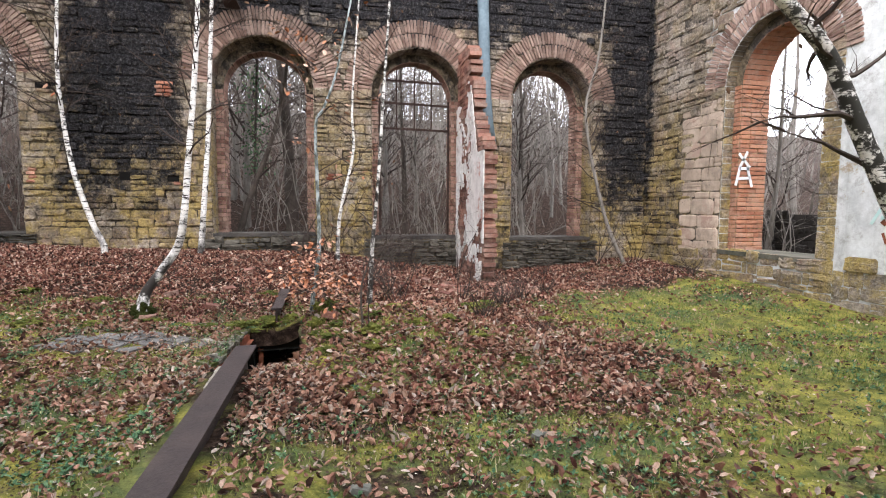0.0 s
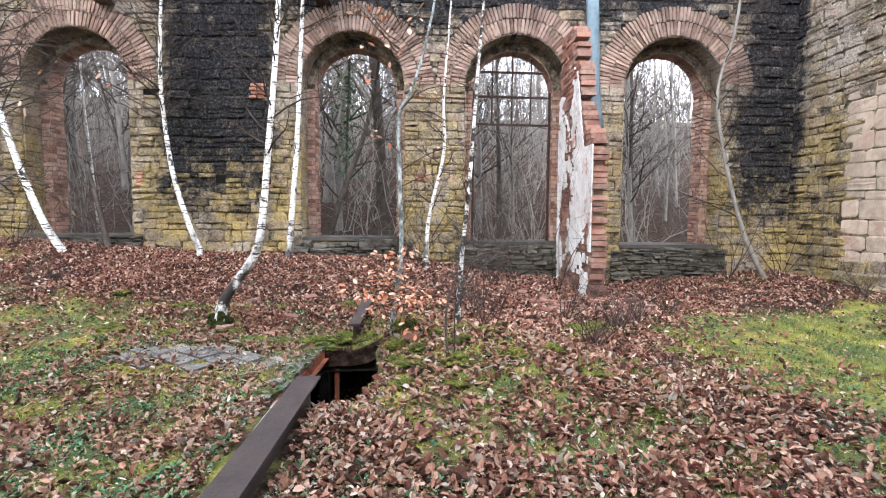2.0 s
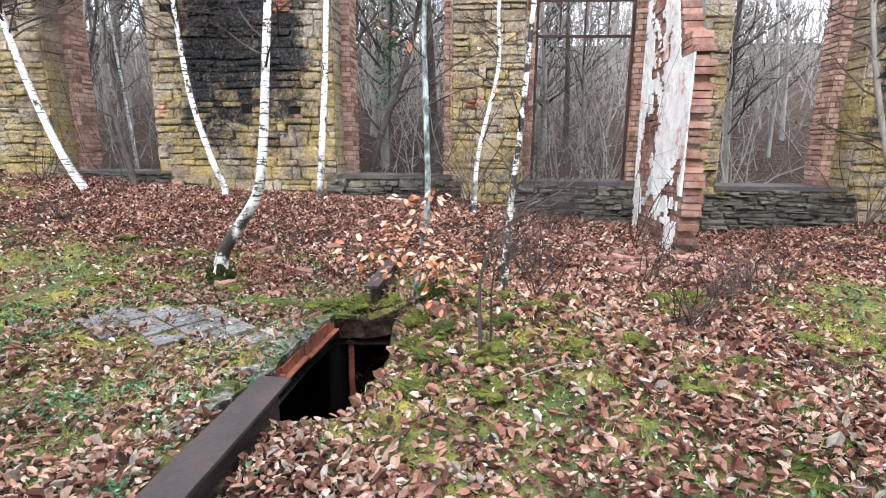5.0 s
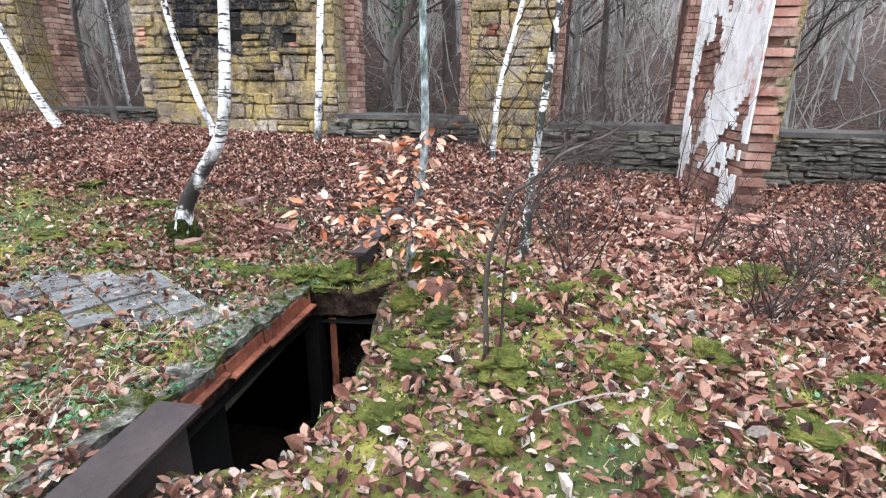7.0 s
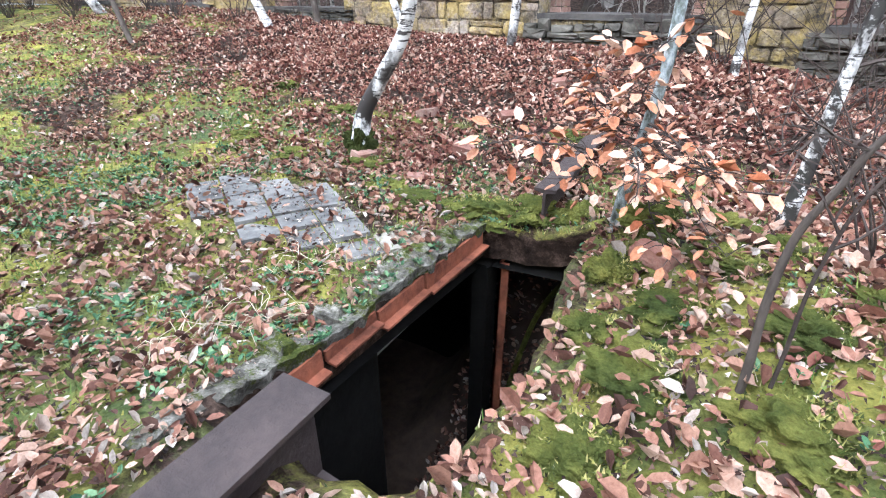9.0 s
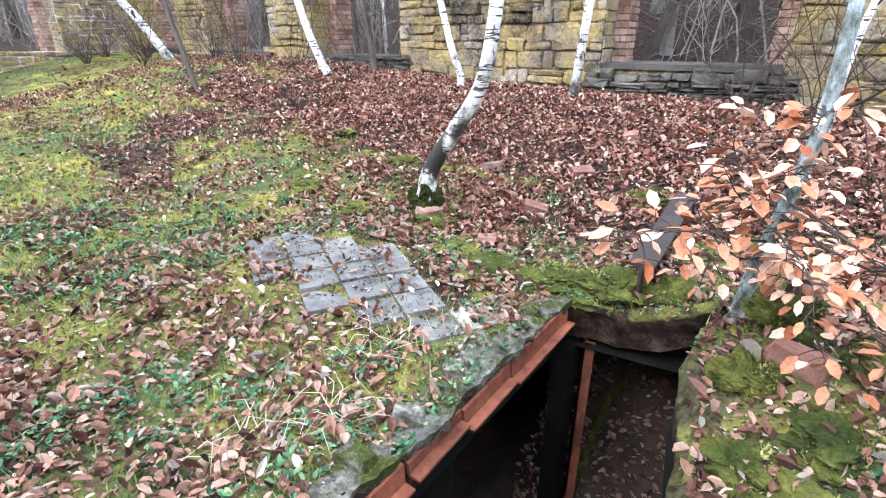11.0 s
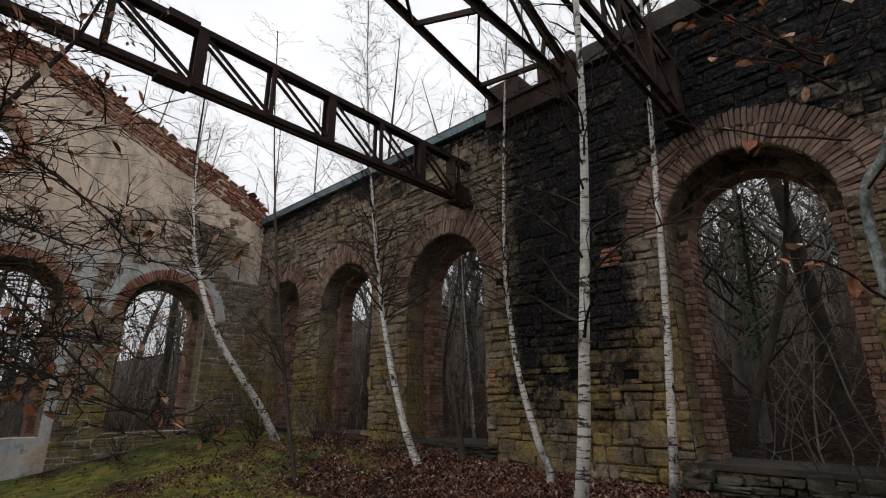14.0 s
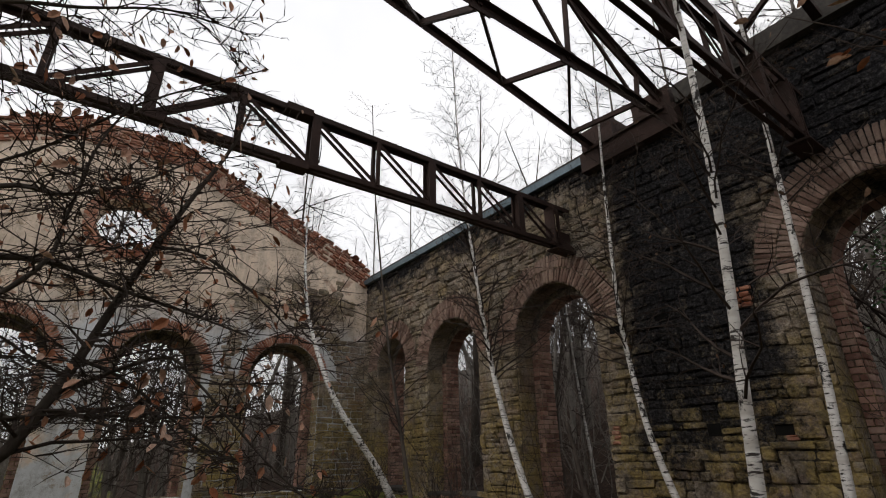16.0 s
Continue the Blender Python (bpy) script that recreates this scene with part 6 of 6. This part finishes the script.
part("foliage", merge(ivy), GREEN_LEAF, ivy_root)

tree("birch_tree", "slender white birch outside the arch", [(-8.75, 1.9, 0.5), (-8.8, 1.9, 1.4), (-8.9, 1.9, 2.6), (-9.0, 1.9, 4.0), (-9.1, 1.95, 6.0)], 0.045, 0.012, BIRCH, 10, 91, 0.4, 1.0)

# the far slope, thick with thin poles
rt = random.Random(77)
poles = []
for k in range(4200):
    if k < 3000:
        x, y = rt.uniform(-34, 24), 7 + 42 * rt.random()
    elif k < 3900:
        x, y = -18 - 34 * rt.random(), rt.uniform(-24, 8)
    else:
        x, y = 10 + 24 * rt.random(), rt.uniform(-14, 8)
    h, r = rt.uniform(3.0, 8.5), rt.uniform(0.012, 0.045)
    g, pts = twig(rt, Vector((x, y, land(x, y) - 0.2)), Vector((rt.uniform(-0.15, 0.15), rt.uniform(-0.15, 0.15), 1)), h, r, 3, 4)
    poles.append(g)
    for q in range(6):
        p = rt.choice(pts[1:])
        g2, _ = twig(rt, p, Vector((rt.uniform(-1, 1), rt.uniform(-1, 1), rt.uniform(0.2, 1.4))), h * rt.uniform(0.12, 0.3), r * 0.35, 3, 2)
        poles.append(g2)
tagged(part("far_wood", merge(poles), BARK_GREY), "bare grey winter wood on the slope", "wood", kind="stuff")

# a low ruined wall outside the east opening
far = tagged(part("boundary_wall", box(8.4, 8.9, -9.0, 3.0, -0.5, 1.35), COPING), "low dark stone wall outside the ruin", "wall", kind="structure")
lay_stones(rng, courses(rng, 0.0, 12.0, 0.0, lambda u: 1.4 + 0.12 * noise.noise((u, 0, 0)), lambda z: []), lambda u, z: Matrix.Translation((8.4, 3.0 - u, z)) @ Matrix.Rotation(-math.pi / 2, 4, "Z"), far, None, "coursed_stone", COPING)

# ---- moss cushions, bricks, rubble on the floor ----
rm = random.Random(12)
MOSS_TUFTS = []
for x, y, r, h in ((-0.82, -4.42, 0.13, 0.07), (0.1, -3.75, 0.17, 0.08), (0.35, -3.65, 0.18, 0.08), (0.02, -4.05, 0.12, 0.05), (-0.9, -5.3, 0.09, 0.06), (-0.55, -5.15, 0.1, 0.06), (-0.35, -5.45, 0.12, 0.05), (-1.55, -4.05, 0.16, 0.08), (-1.85, -4.6, 0.1, 0.07), (-1.82, -5.0, 0.09, 0.06),
                   (-1.78, -4.3, 0.12, 0.09), (-2.75, -4.05, 0.2, 0.07), (-2.45, -3.98, 0.16, 0.08), (-2.15, -3.92, 0.14, 0.09), (-3.05, -4.15, 0.2, 0.05), (0.6, -4.9, 0.14, 0.05), (0.15, -5.0, 0.13, 0.05), (-2.55, -2.9, 0.16, 0.05), (-0.6, -3.5, 0.14, 0.05), (-1.35, -5.6, 0.1, 0.05), (0.9, -4.3, 0.15, 0.05), (-0.1, -5.9, 0.12, 0.04), (-1.45, -4.45, 0.13, 0.05), (-1.6, -4.85, 0.12, 0.05), (-1.25, -4.95, 0.1, 0.05), (-1.65, -5.2, 0.13, 0.05), (-1.3, -5.3, 0.12, 0.05), (-1.75, -5.5, 0.12, 0.05), (-1.05, -4.75, 0.1, 0.05), (-1.2, -4.2, 0.13, 0.06), (-1.75, -3.85, 0.13, 0.07), (-4.3, -3.9, 0.16, 0.05), (-3.75, -3.75, 0.15, 0.05), (-3.4, -4.0, 0.15, 0.04), (-5.0, -3.6, 0.18, 0.04), (-4.6, -2.9, 0.14, 0.04), (-5.6, -2.6, 0.15, 0.04)):
    for q in range(int(5000 * r)):
        a, d = rm.uniform(0, 6.28), r * 1.15 * math.sqrt(rm.random())
        tx, ty = x + d * math.cos(a), y + d * math.sin(a)
        if not in_hole(tx, ty):
            MOSS_TUFTS.append((tx, ty, land(tx, ty) + h * 0.8 * (0.9 * math.sqrt(max(0.0, 1 - (d / (r * 1.15)) ** 2))) - 0.01))
    tagged(part("moss_cushion", cushion(rm, (x, y, land(x, y)), r, h * 0.8, True), MOSS), "bright yellow-green moss cushion on the litter", "moss", "moss cushions")
for k in range(34):
    x, y = rm.uniform(-0.6, 1.6), rm.uniform(-3.0, -1.9)
    if k > 28:
        x, y = rm.uniform(-4, -2.8), rm.uniform(-3.7, -1.5)
    v, f = box(-0.12, 0.12, -0.057, 0.057, -0.035, 0.035)
    m = pose(x, y, land(x, y) + 0.025, rm.uniform(-14, 14), rm.uniform(-14, 14), rm.uniform(0, 180)) @ Matrix.Diagonal((rm.uniform(0.5, 1), 1, 1, 1))
    v = [tuple(m @ (Vector(p) * rm.uniform(0.88, 1.0))) for p in v]
    tagged(part("loose_brick", (v, f), BRICK_RED_A), "loose weathered red brick lying in the litter", "brick", "loose bricks")
v, f = stone_mesh(random.Random(3))
for x, y, s, mat, lab in ((-0.66, -6.6, 0.055, PLASTER_WHITE, "small white scrap lying on the ground"), (-1.55, -7.6, 0.07, CONCRETE, "flat grey stone in the moss"), (-1.72, -4.52, 0.12, BRICK_RED_A, "reddish stone at the edge of the pit"), (-3.26, -3.82, 0.09, BRICK_RED_A, "broken red brick in the leaves"), (-0.45, -7.2, 0.07, CONCRETE, "small rounded grey stone")):
    m = pose(x, y, land(x, y) - 0.01, 90, 0, rm.uniform(0, 180)) @ Matrix.Diagonal((s * 1.5, s * 0.5, s, 1))
    k = Matrix.Translation((0, 0, 0)) @ m
    tagged(part("stone_fragment", ([tuple(k @ Vector((p[0], -p[1], p[2]))) for p in v], f), mat), lab, "stone")
for x, y, l, a, lab in ((1.9, -7.6, 0.7, 20, "pale fallen birch branch on moss"), (-2.9, -1.9, 0.6, 170, "grey fallen stick in the litter"), (-0.3, -6.4, 0.4, 35, "thin dry twig on the moss"), (1.0, -4.7, 0.8, -30, "dark fallen branch on the moss"), (-1.0, -5.9, 0.7, 60, "long dry pale stick on leaves"), (-7.2, -3.0, 0.9, 15, "mossy fallen branch beside the shrubs")):
    g, p = twig(rm, Vector((x, y, land(x, y) + 0.03)), Vector((math.cos(radians(a)), math.sin(radians(a)), 0.02)), l, 0.012, 5, 6)
    v, f = g
    tagged(part("fallen_branch", ([(q[0], q[1], land(q[0], q[1]) + 0.012 + (q[2] - land(x, y) - 0.03) * 0.25) for q in v], f), BARK_GREY), lab, "branch", "fallen branches")

# dry straw tufts beside the slab edge
rq = random.Random(57)
for x, y, n in ((-2.98, -5.4, 30), (-3.15, -5.6, 18), (-3.1, -5.05, 14)):
    straw = []
    for k in range(n):
        a, l = rq.uniform(0, 6.28), rq.uniform(0.12, 0.3)
        p0 = Vector((x + rq.gauss(0, 0.05), y + rq.gauss(0, 0.05), 0))
        p1 = p0 + Vector((math.cos(a), math.sin(a), 0)) * l * 0.5
        p2 = p0 + Vector((math.cos(a + 0.3), math.sin(a + 0.3), 0)) * l
        hs = rq.uniform(0.02, 0.07)
        pts = [Vector((p0.x, p0.y, land(p0.x, p0.y))), Vector((p1.x, p1.y, land(p1.x, p1.y) + hs)), Vector((p2.x, p2.y, land(p2.x, p2.y) + 0.012))]
        straw.append(tube(pts, [0.0018, 0.0016, 0.0008], 3))
    tagged(part("straw_tuft", merge(straw), STRAW), "flattened tuft of dry straw-coloured grass", "grass", "straw tufts")
for x, y, l, a in ((-1.3, -5.6, 0.55, 20), (-0.95, -5.35, 0.8, -40), (-0.6, -4.9, 0.7, 10), (-0.3, -5.3, 0.6, 75), (0.3, -4.2, 0.8, -20), (0.6, -3.4, 0.9, 30), (0.9, -2.7, 0.8, 150), (-0.2, -3.9, 0.6, 100)):
    g, p = twig(rq, Vector((x, y, 0)), Vector((math.cos(radians(a)), math.sin(radians(a)), 0.0)), l, 0.006, 5, 7)
    v, f = g
    tagged(part("fallen_twig", ([(q[0], q[1], land(q[0], q[1]) + 0.028 + q[2] * 0.3) for q in v], f), BARK_GREY), "thin crooked dead twig lying on the leaves", "twig", "fallen twigs")

# ---- leaf litter, small plants and grass ----
rf = random.Random(99)
def litter_density(x, y):
    """How thickly leaves lie: a deep drift under the wall, thin on the moss."""
    d = 0.95 * smoothstep(-3.7, -2.5, y) * smoothstep(3.2, 2.0, x) * smoothstep(-10.5, -8.0, x)
    d = max(d, 0.85 * math.exp(-(((x + 0.35) / 1.1) ** 2 + ((y + 4.6) / 1.4) ** 2)))
    d = max(d, 0.5 + 0.35 * noise.noise((x * 0.9, y * 0.9, 40.0)) - 0.4 * smoothstep(0.4, 1.6, x) + 0.2 * smoothstep(-2.4, -3.0, x) * smoothstep(-4.4, -5.0, y))
    d = max(d, 0.9 * smoothstep(-3.4, -1.2, y) * smoothstep(0.8, 1.8, x))
    clump = smoothstep(-0.35, 0.3, noise.noise((x * 3.1, y * 3.1, 71.0)) + 0.5 * noise.noise((x * 7.0, y * 7.0, 12.0)))
    d *= 1.0 - 0.22 * smoothstep(-2.5, -3.2, x) * smoothstep(-3.9, -4.6, y)
    return d * (1.08 - 0.85 * mossy(x, y)) * (0.25 + 0.85 * clump) + 0.02


litter = []
while len(litter) < 140000:
    k = rf.random()
    if k < 0.45:
        x, y = rf.uniform(-6.5, 4.9), rf.uniform(-8.2, 0.0)
    elif k < 0.75:
        x, y = rf.uniform(-5, 1.6), rf.uniform(-6.9, -3.0)
    elif k < 0.9:
        x, y = rf.uniform(-11.5, -5.5), rf.uniform(-5.5, 0.0)
    else:
        x, y = rf.uniform(-14.5, 5.0), rf.uniform(-9.0, 0.0)
    if in_hole(-2.28 + (x + 2.28) * 0.88, -5.0 + (y + 5.0) * 0.93) or (-2.62 < x < -2.29 and y < -5.7):
        continue
    if rf.random() > litter_density(x, y) or (in_hole(x, y, BARE) and rf.random() < 0.86):
        continue
    z = land(x, y) + rf.uniform(0.003, 0.028)
    big = 0.036 * rf.random() if -2.0 < x < 2.5 and -6.8 < y and rf.random() < 0.4 else (0.018 * rf.random() if rf.random() < 0.3 else 0.0)
    tilt = 0.4 if rf.random() < 0.7 else 1.1
    litter.append(leaf(Vector((x, y, z)), Vector((rf.uniform(-1, 1), rf.uniform(-1, 1), rf.uniform(-0.2, 0.35))), Vector((rf.uniform(-tilt, tilt), rf.uniform(-tilt, tilt), 1)), rf.uniform(0.014, 0.04) + rf.choice((0, 0, 0.018)) + big, rf.uniform(0.55, 1.15), rf.choice((0.0, 0.0, 0.15, 0.3))))
drift = [q for q in litter if q[0][0][1] + 0.5 * noise.noise((q[0][0][0], q[0][0][1], 8.0)) > -3.7 or (q[0][0][0] > -1.3 and rf.random() < 0.35)]
chosen = {id(q) for q in drift}
tagged(part("leaf_litter", merge([q for q in litter if id(q) not in chosen]), LITTER_LEAF), "fallen pale brown birch and beech leaves", "leaves", kind="stuff")
tagged(part("leaf_drift", merge(drift), LITTER_RED), "deep drift of red-brown beech leaves", "leaves", kind="stuff")
plants = []
while len(plants) < 34000:
    x, y = (rf.uniform(-9.5, 4.5), rf.uniform(-8.6, -3.0)) if rf.random() < 0.72 else (rf.uniform(-6.0, -2.6), rf.uniform(-7.4, -3.9))
    if in_hole(x, y) or (-2.62 < x < -2.29 and y < -5.7) or noise.noise((x * 1.1, y * 1.1, 20)) + 0.7 * noise.noise((x * 3.3, y * 3.3, 27)) < 0.0 or (-2.0 < x < 1 and y > -6.2 and rf.random() < 0.85):
        continue
    if in_hole(x, y, BARE):
        continue
    z = land(x, y)
    for s in range(rf.randint(3, 5)):
        a = rf.uniform(0, 6.28)
        plants.append(leaf(Vector((x, y, z + rf.uniform(0.005, 0.03))), Vector((math.cos(a), math.sin(a), rf.uniform(0.1, 0.7))), Vector((0, 0, 1)), rf.uniform(0.012, 0.034)))
tagged(part("ground_plants", merge(plants), GREEN_LEAF), "low green herb leaves between the moss", "plants", kind="stuff")
blades = []
while len(blades) < 50000:
    x, y = rf.uniform(-10, 4.8), rf.uniform(-8.8, -2.6)
    if in_hole(x, y) or mossy(x, y) < 0.33 or (-2.62 < x < -2.29 and y < -5.7) or noise.noise((x * 0.9, y * 0.9, 31)) < -0.1:
        continue
    z = land(x, y)
    h, a = rf.uniform(0.02, 0.06), rf.uniform(0, 6.28)
    w = 0.003
    dx, dy = math.cos(a), math.sin(a)
    lean = rf.uniform(0.2, 1.0) * h
    blades.append(([(x - dy * w, y + dx * w, z), (x + dy * w, y - dx * w, z), (x + dx * lean, y + dy * lean, z + h)], [(0, 1, 2)]))
tagged(part("grass", merge(blades), GRASS), "short green and straw-coloured grass", "grass", kind="stuff")
# crumbs of bark, rotten leaf and twig between the leaves
crumbs = []
while len(crumbs) < 60000:
    x, y = (rf.uniform(-6.5, 3.5), rf.uniform(-8.4, 0.0)) if rf.random() < 0.5 else (rf.uniform(-4.6, 1.6), rf.uniform(-7.4, -3.6))
    if in_hole(-2.28 + (x + 2.28) * 0.9, -5.0 + (y + 5.0) * 0.95) or (-2.62 < x < -2.29 and y < -5.7):
        continue
    z, a, l = land(x, y) + rf.uniform(0.004, 0.02), rf.uniform(0, 6.28), rf.uniform(0.006, 0.02)
    dx, dy, w = math.cos(a) * l, math.sin(a) * l, rf.uniform(0.15, 0.6)
    crumbs.append(([(x, y, z), (x + dx - dy * w, y + dy + dx * w, z + rf.uniform(-0.004, 0.01)), (x + dx + dy * w, y + dy - dx * w, z + rf.uniform(-0.004, 0.01))], [(0, 1, 2)]))
tagged(part("litter_crumbs", merge(crumbs), CRUMB), "crumbs of bark and rotten leaves", "litter", kind="stuff")
# short shoots that make the moss shaggy
tufts = []
for x, y, z in MOSS_TUFTS:
    tufts.append((x, y, z))
while len(tufts) < len(MOSS_TUFTS) + 45000:
    x, y = rf.uniform(-8, 4.8), rf.uniform(-8.6, -2.6)
    if mossy(x, y) + 0.4 * noise.noise((x * 6, y * 6, 3)) < 0.5 or in_hole(x, y) or (-2.62 < x < -2.29 and y < -5.7):
        continue
    tufts.append((x, y, land(x, y) - 0.002))
shoots = []
for x, y, z in tufts:
    a, h, w = rf.uniform(0, 6.28), rf.uniform(0.006, 0.017), 0.005
    dx, dy, lean = math.cos(a), math.sin(a), rf.uniform(0.2, 0.9) * 0.02
    shoots.append(([(x - dy * w, y + dx * w, z), (x + dy * w, y - dx * w, z), (x + dx * lean, y + dy * lean, z + h)], [(0, 1, 2)]))
tagged(part("moss_shoots", merge(shoots), MOSS_SHOOT), "short yellow-green moss shoots", "moss", kind="stuff")
